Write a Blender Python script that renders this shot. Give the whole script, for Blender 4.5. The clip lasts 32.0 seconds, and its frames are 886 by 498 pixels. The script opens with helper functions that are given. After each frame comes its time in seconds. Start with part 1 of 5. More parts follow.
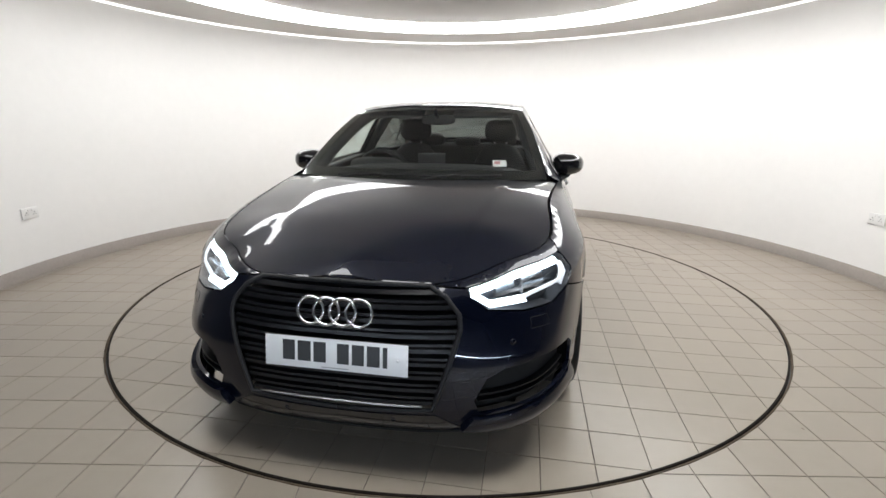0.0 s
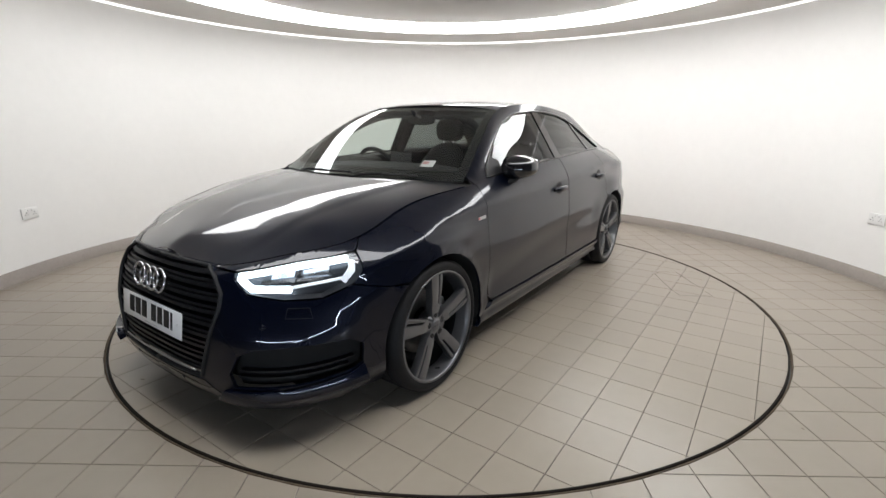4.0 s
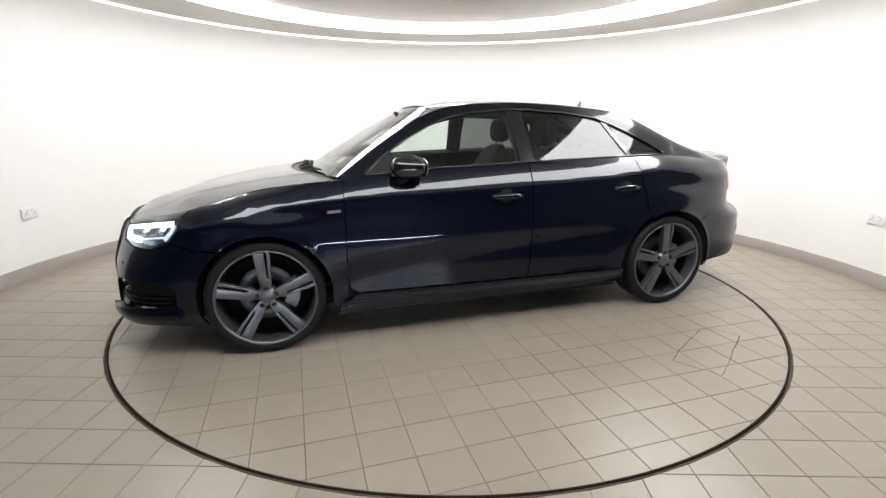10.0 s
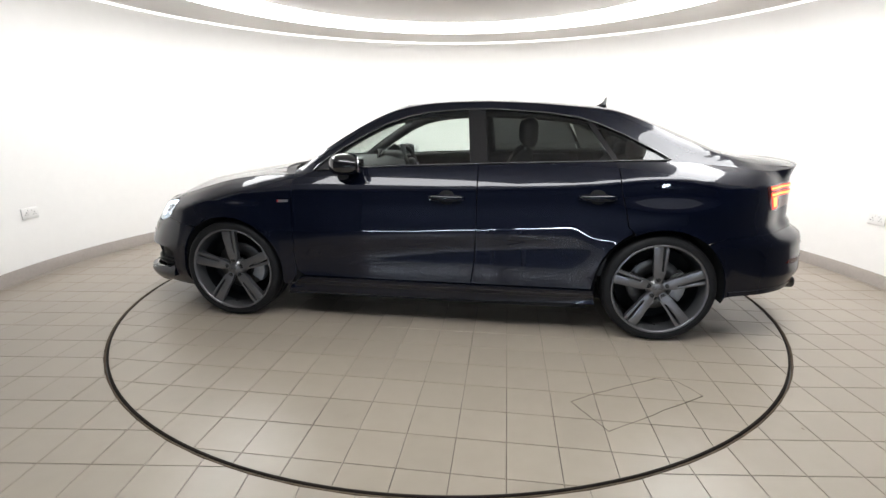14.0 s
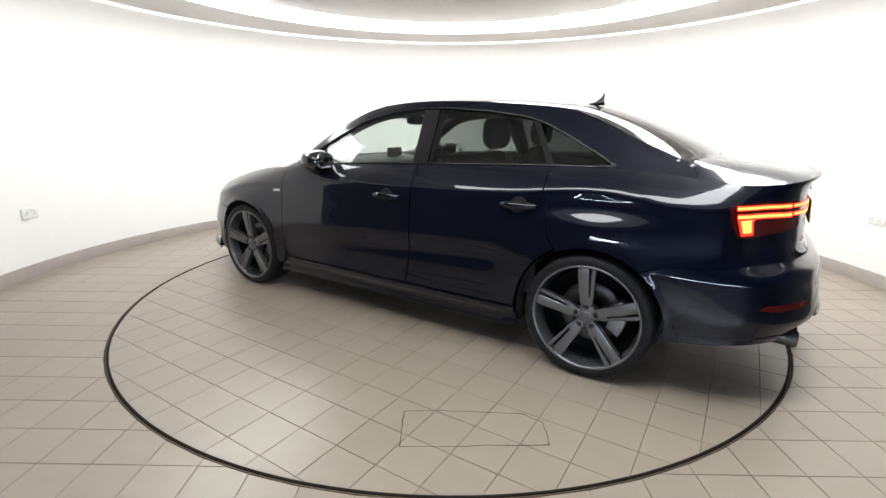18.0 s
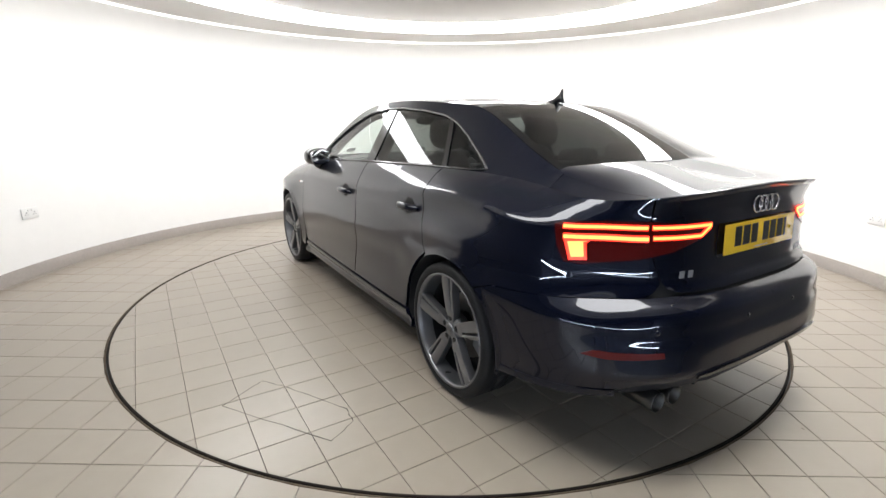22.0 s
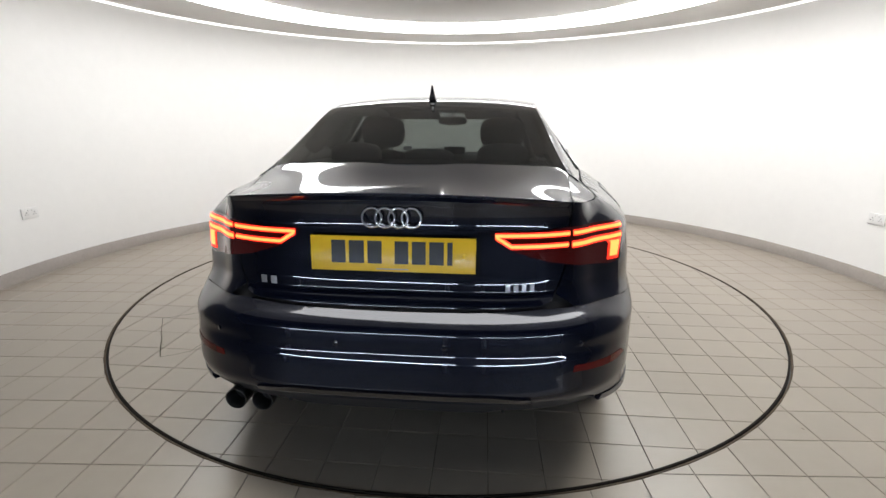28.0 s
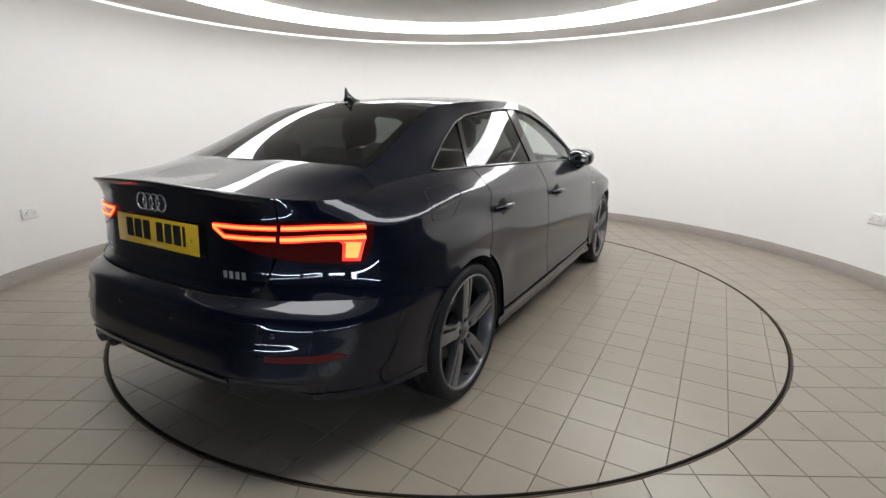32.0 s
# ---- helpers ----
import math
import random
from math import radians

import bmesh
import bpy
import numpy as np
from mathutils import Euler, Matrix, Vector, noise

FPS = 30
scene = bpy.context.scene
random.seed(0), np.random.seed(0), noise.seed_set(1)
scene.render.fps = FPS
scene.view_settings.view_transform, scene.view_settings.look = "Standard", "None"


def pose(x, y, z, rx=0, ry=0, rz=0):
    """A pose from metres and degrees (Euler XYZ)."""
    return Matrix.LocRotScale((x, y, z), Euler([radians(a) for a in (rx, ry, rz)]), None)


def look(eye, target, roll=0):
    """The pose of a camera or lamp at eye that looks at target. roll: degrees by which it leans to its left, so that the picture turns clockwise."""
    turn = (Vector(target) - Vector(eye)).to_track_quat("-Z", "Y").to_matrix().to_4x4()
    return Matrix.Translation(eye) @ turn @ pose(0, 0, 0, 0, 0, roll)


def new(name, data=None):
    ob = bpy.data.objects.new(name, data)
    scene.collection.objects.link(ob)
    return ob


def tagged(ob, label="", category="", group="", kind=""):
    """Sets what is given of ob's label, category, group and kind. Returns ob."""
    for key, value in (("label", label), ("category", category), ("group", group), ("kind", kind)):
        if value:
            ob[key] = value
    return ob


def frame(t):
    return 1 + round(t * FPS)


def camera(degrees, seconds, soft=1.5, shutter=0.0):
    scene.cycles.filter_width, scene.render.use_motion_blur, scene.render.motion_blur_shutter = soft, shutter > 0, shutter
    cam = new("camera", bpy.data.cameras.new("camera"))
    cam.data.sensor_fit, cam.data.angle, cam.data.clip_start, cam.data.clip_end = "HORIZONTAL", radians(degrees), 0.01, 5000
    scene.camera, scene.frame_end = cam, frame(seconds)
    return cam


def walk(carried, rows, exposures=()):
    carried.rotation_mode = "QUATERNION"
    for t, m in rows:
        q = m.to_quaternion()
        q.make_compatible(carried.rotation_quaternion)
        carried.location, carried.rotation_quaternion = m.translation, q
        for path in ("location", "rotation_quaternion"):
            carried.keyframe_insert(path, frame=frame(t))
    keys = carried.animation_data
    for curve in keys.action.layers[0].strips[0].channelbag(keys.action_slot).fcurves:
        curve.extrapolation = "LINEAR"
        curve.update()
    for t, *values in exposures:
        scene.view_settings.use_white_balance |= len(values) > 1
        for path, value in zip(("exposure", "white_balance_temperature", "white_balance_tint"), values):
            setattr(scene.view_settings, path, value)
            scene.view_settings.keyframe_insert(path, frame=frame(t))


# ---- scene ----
EYE = (0.0, -3.585, 1.232)
PITCH, YAW, LEAN = radians(14.853), radians(0.513), 0.245
AIM = (EYE[0] - math.sin(YAW) * math.cos(PITCH), EYE[1] + math.cos(YAW) * math.cos(PITCH), EYE[2] - math.sin(PITCH))
cam = camera(86.81, 32.0)
STOPS = [(0.0, 0.08), (1.0, -0.08), (2.0, -0.13), (3.0, -0.10), (6.0, 0.04), (8.0, 0.20), (10.0, 0.33), (13.0, 0.40), (17.0, 0.50), (20.0, 0.58), (22.0, 0.58), (23.0, 0.39), (25.0, -0.12), (28.0, 0.10), (30.0, -0.05), (32.0, -0.22)]
walk(cam, [(0.0, look(EYE, AIM, LEAN)), (32.0, look(EYE, AIM, LEAN))], STOPS)

# the turntable's angle, in degrees, at t seconds
TURN_START, TURN_RATE = -99.565, -6.2479

# ---- world: the studio is closed, only a trace of night-grey outside ----
world = bpy.data.worlds.new("world")
scene.world = world
world.use_nodes = True
world.node_tree.nodes["Background"].inputs[0].default_value = (0.05, 0.05, 0.055, 1)
world.node_tree.nodes["Background"].inputs[1].default_value = 0.3

RING_GLOW, BEAD_GLOW, TUBE_GLOW = 9.6, 1.6, 110.0


# ---- materials ----
def mat(name, color, rough=0.5, metal=0.0, coat=0.0, glow=None, spec=0.5, vary=0.0, scale=8.0, bump=0.0, bump_scale=120.0, fleck=None, rvary=0.0):
    """A principled material with variation of tone at two scales, of gloss, and fine relief."""
    m = bpy.data.materials.new(name)
    m.use_nodes = True
    t = m.node_tree
    b = t.nodes["Principled BSDF"]
    b.inputs["Base Color"].default_value = (*color, 1)
    b.inputs["Roughness"].default_value = rough
    b.inputs["Metallic"].default_value = metal
    b.inputs["Coat Weight"].default_value = coat
    b.inputs["Coat Roughness"].default_value = 0.015
    b.inputs["Specular IOR Level"].default_value = spec
    if glow:
        b.inputs["Emission Color"].default_value = (*glow[:3], 1)
        b.inputs["Emission Strength"].default_value = glow[3]
    co = t.nodes.new("ShaderNodeTexCoord")
    if vary:
        n1, n2 = t.nodes.new("ShaderNodeTexNoise"), t.nodes.new("ShaderNodeTexNoise")
        n1.inputs["Scale"].default_value, n2.inputs["Scale"].default_value = scale, scale * 9
        n1.inputs["Detail"].default_value = n2.inputs["Detail"].default_value = 4
        add = t.nodes.new("ShaderNodeMath")
        add.operation = "MULTIPLY_ADD"
        add.inputs[1].default_value = 0.5
        half = t.nodes.new("ShaderNodeMath")
        half.operation = "MULTIPLY"
        half.inputs[1].default_value = 0.5
        ramp = t.nodes.new("ShaderNodeMapRange")
        ramp.inputs[1].default_value, ramp.inputs[2].default_value = 0.3, 0.7
        ramp.inputs[3].default_value, ramp.inputs[4].default_value = 1 - vary, 1 + vary
        mul = t.nodes.new("ShaderNodeVectorMath")
        mul.operation = "SCALE"
        mul.inputs[0].default_value = color
        for n in (n1, n2):
            t.links.new(co.outputs["Object"], n.inputs["Vector"])
        t.links.new(n2.outputs["Fac"], half.inputs[0])
        t.links.new(n1.outputs["Fac"], add.inputs[0])
        t.links.new(half.outputs[0], add.inputs[2])
        t.links.new(add.outputs[0], ramp.inputs[0])
        t.links.new(ramp.outputs[0], mul.inputs["Scale"])
        t.links.new(mul.outputs[0], b.inputs["Base Color"])
        if rvary:
            rr = t.nodes.new("ShaderNodeMapRange")
            rr.inputs[1].default_value, rr.inputs[2].default_value = 0.3, 0.7
            rr.inputs[3].default_value, rr.inputs[4].default_value = rough - rvary, rough + rvary
            t.links.new(n1.outputs["Fac"], rr.inputs[0])
            t.links.new(rr.outputs[0], b.inputs["Roughness"])
    if bump:
        n3, bp = t.nodes.new("ShaderNodeTexNoise"), t.nodes.new("ShaderNodeBump")
        n3.inputs["Scale"].default_value, n3.inputs["Detail"].default_value = bump_scale, 3
        bp.inputs["Strength"].default_value, bp.inputs["Distance"].default_value = bump, 0.002
        t.links.new(co.outputs["Object"], n3.inputs["Vector"])
        t.links.new(n3.outputs["Fac"], bp.inputs["Height"])
        t.links.new(bp.outputs[0], b.inputs["Normal"])
    if fleck:
        v = t.nodes.new("ShaderNodeTexVoronoi")
        v.inputs["Scale"].default_value = 900
        mr, mx = t.nodes.new("ShaderNodeMapRange"), t.nodes.new("ShaderNodeMix")
        mr.inputs[1].default_value, mr.inputs[2].default_value = 0.55, 1.0
        mx.data_type = "RGBA"
        mx.inputs[6].default_value, mx.inputs[7].default_value = (*color, 1), (*fleck, 1)
        sep = t.nodes.new("ShaderNodeSeparateColor")
        t.links.new(co.outputs["Object"], v.inputs["Vector"])
        t.links.new(v.outputs["Color"], sep.inputs[0])
        t.links.new(sep.outputs[0], mr.inputs[0])
        t.links.new(mr.outputs[0], mx.inputs[0])
        t.links.new(mx.outputs[2], b.inputs["Base Color"])
    return m


def tile_mat(name, color, rough):
    """Glazed floor tile: each one its own tone, faint clouding, dirt specks and scuffed gloss."""
    m = mat(name, color, rough)
    t, b = m.node_tree, m.node_tree.nodes["Principled BSDF"]
    co, inf, geo = t.nodes.new("ShaderNodeTexCoord"), t.nodes.new("ShaderNodeObjectInfo"), t.nodes.new("ShaderNodeNewGeometry")
    s = t.nodes.new("ShaderNodeMath")
    s.operation = "ADD"
    f = t.nodes.new("ShaderNodeMath")
    f.operation = "FRACT"
    tone = t.nodes.new("ShaderNodeMapRange")
    tone.inputs[3].default_value, tone.inputs[4].default_value = 0.95, 1.04
    n = t.nodes.new("ShaderNodeTexNoise")
    n.inputs["Scale"].default_value, n.inputs["Detail"].default_value = 14, 6
    cl = t.nodes.new("ShaderNodeMapRange")
    cl.inputs[1].default_value, cl.inputs[2].default_value, cl.inputs[3].default_value, cl.inputs[4].default_value = 0.2, 0.8, 0.96, 1.04
    v = t.nodes.new("ShaderNodeTexNoise")
    v.inputs["Scale"].default_value, v.inputs["Detail"].default_value = 55, 2
    sp = t.nodes.new("ShaderNodeMapRange")
    sp.inputs[1].default_value, sp.inputs[2].default_value, sp.inputs[3].default_value, sp.inputs[4].default_value = 0.10, 0.16, 0.92, 1.0
    m1, m2, mul = t.nodes.new("ShaderNodeMath"), t.nodes.new("ShaderNodeMath"), t.nodes.new("ShaderNodeVectorMath")
    m1.operation = m2.operation = "MULTIPLY"
    mul.operation = "SCALE"
    mul.inputs[0].default_value = color
    rr = t.nodes.new("ShaderNodeMapRange")
    rr.inputs[1].default_value, rr.inputs[2].default_value, rr.inputs[3].default_value, rr.inputs[4].default_value = 0.2, 0.8, rough - 0.03, rough + 0.05
    L = t.links.new
    L(inf.outputs["Random"], s.inputs[0])
    L(geo.outputs["Random Per Island"], s.inputs[1])
    L(s.outputs[0], f.inputs[0])
    L(f.outputs[0], tone.inputs[0])
    shift = t.nodes.new("ShaderNodeVectorMath")
    shift.operation = "ADD"
    off = t.nodes.new("ShaderNodeVectorMath")
    off.operation = "SCALE"
    off.inputs[0].default_value = (37, 91, 13)
    L(f.outputs[0], off.inputs["Scale"])
    L(co.outputs["Object"], shift.inputs[0])
    L(off.outputs[0], shift.inputs[1])
    L(shift.outputs[0], n.inputs["Vector"])
    L(shift.outputs[0], v.inputs["Vector"])
    L(n.outputs["Fac"], cl.inputs[0])
    L(n.outputs["Fac"], rr.inputs[0])
    L(v.outputs["Fac"], sp.inputs[0])
    L(tone.outputs[0], m1.inputs[0])
    L(cl.outputs[0], m1.inputs[1])
    L(m1.outputs[0], m2.inputs[0])
    L(sp.outputs[0], m2.inputs[1])
    L(m2.outputs[0], mul.inputs["Scale"])
    L(mul.outputs[0], b.inputs["Base Color"])
    L(rr.outputs[0], b.inputs["Roughness"])
    return m


def glass_mat(name, tint, rough=0.0):
    """Thin sheet glass: tinted see-through with a mirror coat that grows at grazing angles."""
    m = bpy.data.materials.new(name)
    m.use_nodes = True
    t = m.node_tree
    t.nodes.remove(t.nodes["Principled BSDF"])
    tr, gl, fr, mx = (t.nodes.new("ShaderNode" + k) for k in ("BsdfTransparent", "BsdfGlossy", "LayerWeight", "MixShader"))
    pw, ma = t.nodes.new("ShaderNodeMath"), t.nodes.new("ShaderNodeMath")
    pw.operation, ma.operation = "POWER", "MULTIPLY_ADD"
    pw.inputs[1].default_value = 4.5
    ma.inputs[1].default_value, ma.inputs[2].default_value, ma.use_clamp = 0.92, 0.065, True
    tr.inputs[0].default_value = (*tint, 1)
    gl.inputs["Roughness"].default_value = rough
    fr.inputs[0].default_value = 0.5
    t.links.new(fr.outputs["Facing"], pw.inputs[0])
    t.links.new(pw.outputs[0], ma.inputs[0])
    t.links.new(ma.outputs[0], mx.inputs[0])
    t.links.new(tr.outputs[0], mx.inputs[1])
    t.links.new(gl.outputs[0], mx.inputs[2])
    t.links.new(mx.outputs[0], t.nodes["Material Output"].inputs[0])
    return m


M_WALL = mat("white wall paint", (0.80, 0.785, 0.76), 0.55, vary=0.02, scale=1.3)
M_CEIL = mat("off-white ceiling paint", (0.66, 0.635, 0.605), 0.7, vary=0.02, scale=2)
M_BEAD = mat("lit cove strip", (0.82, 0.81, 0.79), 0.4, glow=(0.985, 0.99, 1.0, BEAD_GLOW))
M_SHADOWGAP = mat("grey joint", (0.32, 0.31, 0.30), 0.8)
M_SKIRT = mat("grey-brown skirting", (0.30, 0.265, 0.24), 0.45, vary=0.10, scale=5)
M_TILE = tile_mat("beige floor tile", (0.262, 0.226, 0.183), 0.30)
M_GROUT = mat("dark grout", (0.075, 0.062, 0.05), 0.9, vary=0.7, scale=4)
M_GROUT_WORN = mat("worn pale grout", (0.135, 0.113, 0.09), 0.9, vary=0.88, scale=2.6)
M_RIM = mat("dark rubber and metal rim", (0.012, 0.009, 0.007), 0.85, spec=0.15, vary=0.4, scale=20)
M_STEEL = mat("worn steel trim", (0.075, 0.055, 0.036), 0.75, spec=0.2, vary=0.6, scale=6)
M_LIGHT = mat("luminous ceiling band", (0.9, 0.9, 0.9), 0.6, glow=(0.985, 0.99, 1.0, RING_GLOW))
_t = M_LIGHT.node_tree
_co, _sx, _mr = _t.nodes.new("ShaderNodeTexCoord"), _t.nodes.new("ShaderNodeSeparateXYZ"), _t.nodes.new("ShaderNodeMapRange")
_mr.inputs[1].default_value, _mr.inputs[2].default_value = -2.5, 2.5
_mr.inputs[3].default_value, _mr.inputs[4].default_value = RING_GLOW * 0.92, RING_GLOW * 1.08
_t.links.new(_co.outputs["Object"], _sx.inputs[0])
_t.links.new(_sx.outputs[0], _mr.inputs[0])
_t.links.new(_mr.outputs[0], _t.nodes["Principled BSDF"].inputs["Emission Strength"])
M_SOCKET = mat("white plastic", (0.72, 0.71, 0.69), 0.35)
M_HOLE = mat("socket slots", (0.05, 0.05, 0.05), 0.6)
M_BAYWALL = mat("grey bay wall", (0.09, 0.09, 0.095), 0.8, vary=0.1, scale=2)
M_BAYFLOOR = mat("grey bay floor", (0.05, 0.05, 0.05), 0.6, vary=0.15, scale=3)
M_TUBE = mat("fluorescent tube", (0.9, 0.9, 0.9), 0.4, glow=(0.72, 0.84, 1.0, TUBE_GLOW))

M_PAINT = mat("metallic navy paint", (0.0014, 0.0025, 0.0082), 0.34, metal=0.3, coat=0.85, spec=0.1, vary=0.06, scale=3)
M_GLOSSBLACK = mat("gloss black trim", (0.006, 0.006, 0.007), 0.12, coat=0.6)
M_BLACK = mat("matt black plastic", (0.011, 0.011, 0.012), 0.55, spec=0.3, bump=0.1, bump_scale=500)
M_GRILLE = mat("satin black grille", (0.005, 0.005, 0.006), 0.38, spec=0.35)
# near-black colour that stands in for the shade inside gaps and hollows
M_DARK = mat("black for shaded hollows", (0.004, 0.004, 0.004), 0.9)
M_RUBBER = mat("tyre rubber", (0.0065, 0.0065, 0.007), 0.6, spec=0.22, vary=0.2, scale=20, bump=0.1, bump_scale=200)
M_RIMGREY = mat("grey alloy paint", (0.135, 0.135, 0.14), 0.32, metal=0.7, coat=0.3, vary=0.06, scale=20)
M_BARREL = mat("dark inner barrel", (0.016, 0.016, 0.017), 0.4, metal=0.5)
M_DISC = mat("brake disc steel", (0.11, 0.107, 0.104), 0.45, metal=1.0, vary=0.2, scale=40)
M_CALIPER = mat("cast caliper", (0.38, 0.38, 0.385), 0.5, metal=0.6, vary=0.2, scale=30)
M_CHROME = mat("chrome", (0.80, 0.80, 0.81), 0.20, metal=1.0)
M_BADGE = mat("bright badge metal", (0.42, 0.42, 0.43), 0.35, metal=0.8)
M_SILVER = mat("satin silver", (0.42, 0.42, 0.43), 0.3, metal=0.9)
M_CLOTH = mat("black seat cloth", (0.013, 0.013, 0.014), 0.9, vary=0.3, scale=60)
M_DASH = mat("black dashboard", (0.014, 0.014, 0.015), 0.6)
M_WHITEPLATE = mat("white number plate", (0.80, 0.80, 0.79), 0.25, coat=0.3)
M_YELLOWPLATE = mat("yellow number plate", (0.80, 0.50, 0.03), 0.25, coat=0.3)
M_INK = mat("black plate ink", (0.012, 0.012, 0.012), 0.4)
M_FAINT = mat("grey plate print", (0.35, 0.35, 0.35), 0.5)
M_DRL = mat("daytime running light", (0.9, 0.9, 0.9), 0.3, glow=(0.74, 0.89, 1.0, 5.5))
M_DRLSOFT = mat("pale light guide", (0.8, 0.82, 0.85), 0.3, glow=(0.80, 0.92, 1.0, 0.32))
M_LAMPGREY = mat("lamp reflector", (0.30, 0.31, 0.33), 0.22, metal=1.0)
M_LAMPDARK = mat("lamp housing", (0.05, 0.053, 0.06), 0.35, metal=0.5)
M_REDLENS = mat("dark red lens", (0.035, 0.003, 0.003), 0.08, coat=0.8, glow=(1.0, 0.012, 0.010, 0.012))
M_TAIL = mat("lit tail light", (0.9, 0.05, 0.02), 0.3, glow=(1.0, 0.022, 0.010, 1.7))
M_TAILHOT = mat("hot tail light block", (0.9, 0.2, 0.05), 0.3, glow=(1.0, 0.20, 0.045, 3.0))
M_REFLECTOR = mat("red rear reflector", (0.07, 0.005, 0.004), 0.25, spec=0.25)
M_AMBER = mat("red badge enamel", (0.5, 0.02, 0.02), 0.3)
M_GLASS = glass_mat("clear car glass", (0.80, 0.86, 0.83))
M_TINT = glass_mat("privacy car glass", (0.17, 0.185, 0.18))
M_LENS = glass_mat("clear lamp lens", (0.95, 0.96, 0.97))
M_MIRROR = mat("mirror glass", (0.75, 0.76, 0.78), 0.02, metal=1.0)
M_STICKER = mat("white sticker", (0.62, 0.60, 0.60), 0.5)
M_STICKERRED = mat("pink sticker print", (0.55, 0.25, 0.27), 0.5)
M_EXHAUST = mat("dull exhaust steel", (0.10, 0.10, 0.10), 0.3, metal=1.0)
M_SCREEN = mat("grey display glass", (0.03, 0.03, 0.032), 0.1)


# ---- mesh helpers ----
def link(name, bm, material, parent=None, label=""):
    """Link a bmesh as one mesh object, smooth but for its sharp edges."""
    me = bpy.data.meshes.new(name)
    bm.normal_update()
    bm.to_mesh(me)
    bm.free()
    if material:
        me.materials.append(material)
    ob = new(name, me)
    if parent:
        ob.parent = parent
    if label:
        tagged(ob, label)
    return ob


def part(name, bm, material, parent, label=""):
    return link(name, bm, material, parent, label)


def crisp(bm, angle=35):
    for f in bm.faces:
        f.smooth = True
    for e in bm.edges:
        e.smooth = len(e.link_faces) == 2 and e.calc_face_angle(3) < radians(angle)
    return bm


def box(sx, sy, sz, bevel=0.0, at=(0, 0, 0), bm=None, rot=None, seg=2):
    """A bevelled box centred at a place."""
    bm = bm or bmesh.new()
    m = Matrix.Translation(at) @ (rot if rot else Matrix.Identity(4)) @ Matrix.Diagonal((sx, sy, sz, 1))
    g = bmesh.ops.create_cube(bm, size=1, matrix=m)
    if bevel:
        es = list({e for v in g["verts"] for e in v.link_edges})
        bmesh.ops.bevel(bm, geom=es, offset=bevel, segments=seg, affect="EDGES", profile=0.5)
    return bm


def lathe(profile, steps=64, bm=None, m=None, close=False, a0=0.0, a1=360.0):
    """Turn a profile of (radius, height) round the z axis."""
    bm = bm or bmesh.new()
    m = m or Matrix.Identity(4)
    full = abs(a1 - a0) >= 360
    n = steps if full else steps + 1
    rows = []
    for i in range(n):
        a = radians(a0 + (a1 - a0) * i / steps)
        rows.append([bm.verts.new(m @ Vector((r * math.cos(a), r * math.sin(a), z))) for r, z in profile])
    k = len(profile)
    for i in range(steps):
        p, q = rows[i], rows[(i + 1) % n]
        for j in range(k if close else k - 1):
            bm.faces.new((p[j], q[j], q[(j + 1) % k], p[(j + 1) % k]))
    return bm


def tube(points, r, bm=None, sides=8, closed=False, flat=1.0):
    """A tube of radius r along points; flat squeezes it in height."""
    bm = bm or bmesh.new()
    pts = [Vector(p) for p in points]
    n = len(pts)
    rings = []
    up = Vector((0, 0, 1))
    for i, p in enumerate(pts):
        d = (pts[(i + 1) % n] - pts[i - 1]) if closed else (pts[min(i + 1, n - 1)] - pts[max(i - 1, 0)])
        d.normalize()
        ref = up if abs(d.z) < 0.95 else Vector((1, 0, 0))
        a = d.cross(ref).normalized()
        b = a.cross(d).normalized()
        rr = r[i] if isinstance(r, (list, tuple)) else r
        rings.append([bm.verts.new(p + a * (rr * math.cos(2 * math.pi * k / sides)) + b * (rr * flat * math.sin(2 * math.pi * k / sides))) for k in range(sides)])
    for i in range(n if closed else n - 1):
        p, q = rings[i], rings[(i + 1) % n]
        for k in range(sides):
            bm.faces.new((p[k], p[(k + 1) % sides], q[(k + 1) % sides], q[k]))
    if not closed:
        bm.faces.new(rings[0][::-1])
        bm.faces.new(rings[-1])
    bmesh.ops.recalc_face_normals(bm, faces=bm.faces)
    for f in bm.faces:
        f.smooth = True
    return bm


def spline(xs, ys):
    """A smooth curve through given stations."""
    order = np.argsort(xs)
    x, y = np.array(xs, float)[order], np.array(ys, float)[order]
    n = len(x)
    h = np.diff(x)
    A, r = np.eye(n), np.zeros(n)
    for i in range(1, n - 1):
        A[i, i - 1:i + 2] = h[i - 1], 2 * (h[i - 1] + h[i]), h[i]
        r[i] = 6 * ((y[i + 1] - y[i]) / h[i] - (y[i] - y[i - 1]) / h[i - 1])
    k = np.linalg.solve(A, r)

    def at(v):
        v = np.clip(v, x[0], x[-1])
        i = np.clip(np.searchsorted(x, v) - 1, 0, n - 2)
        a, b, hh = x[i + 1] - v, v - x[i], h[i]
        return (k[i] * a ** 3 + k[i + 1] * b ** 3) / (6 * hh) + (y[i] / hh - k[i] * hh / 6) * a + (y[i + 1] / hh - k[i + 1] * hh / 6) * b
    return at


def step01(a, b, v):
    v = np.clip((v - a) / (b - a), 0, 1)
    return v * v * (3 - 2 * v)
# ---- the studio: round wall, tiled floor, ceiling with its luminous band ----
WALL_R, WALL_H, OPEN_HALF = 3.42, 2.33, 74.0
A0, A1 = -90 + OPEN_HALF, 270 - OPEN_HALF
RING_FROM, RING_TO = -138.0, 187.0


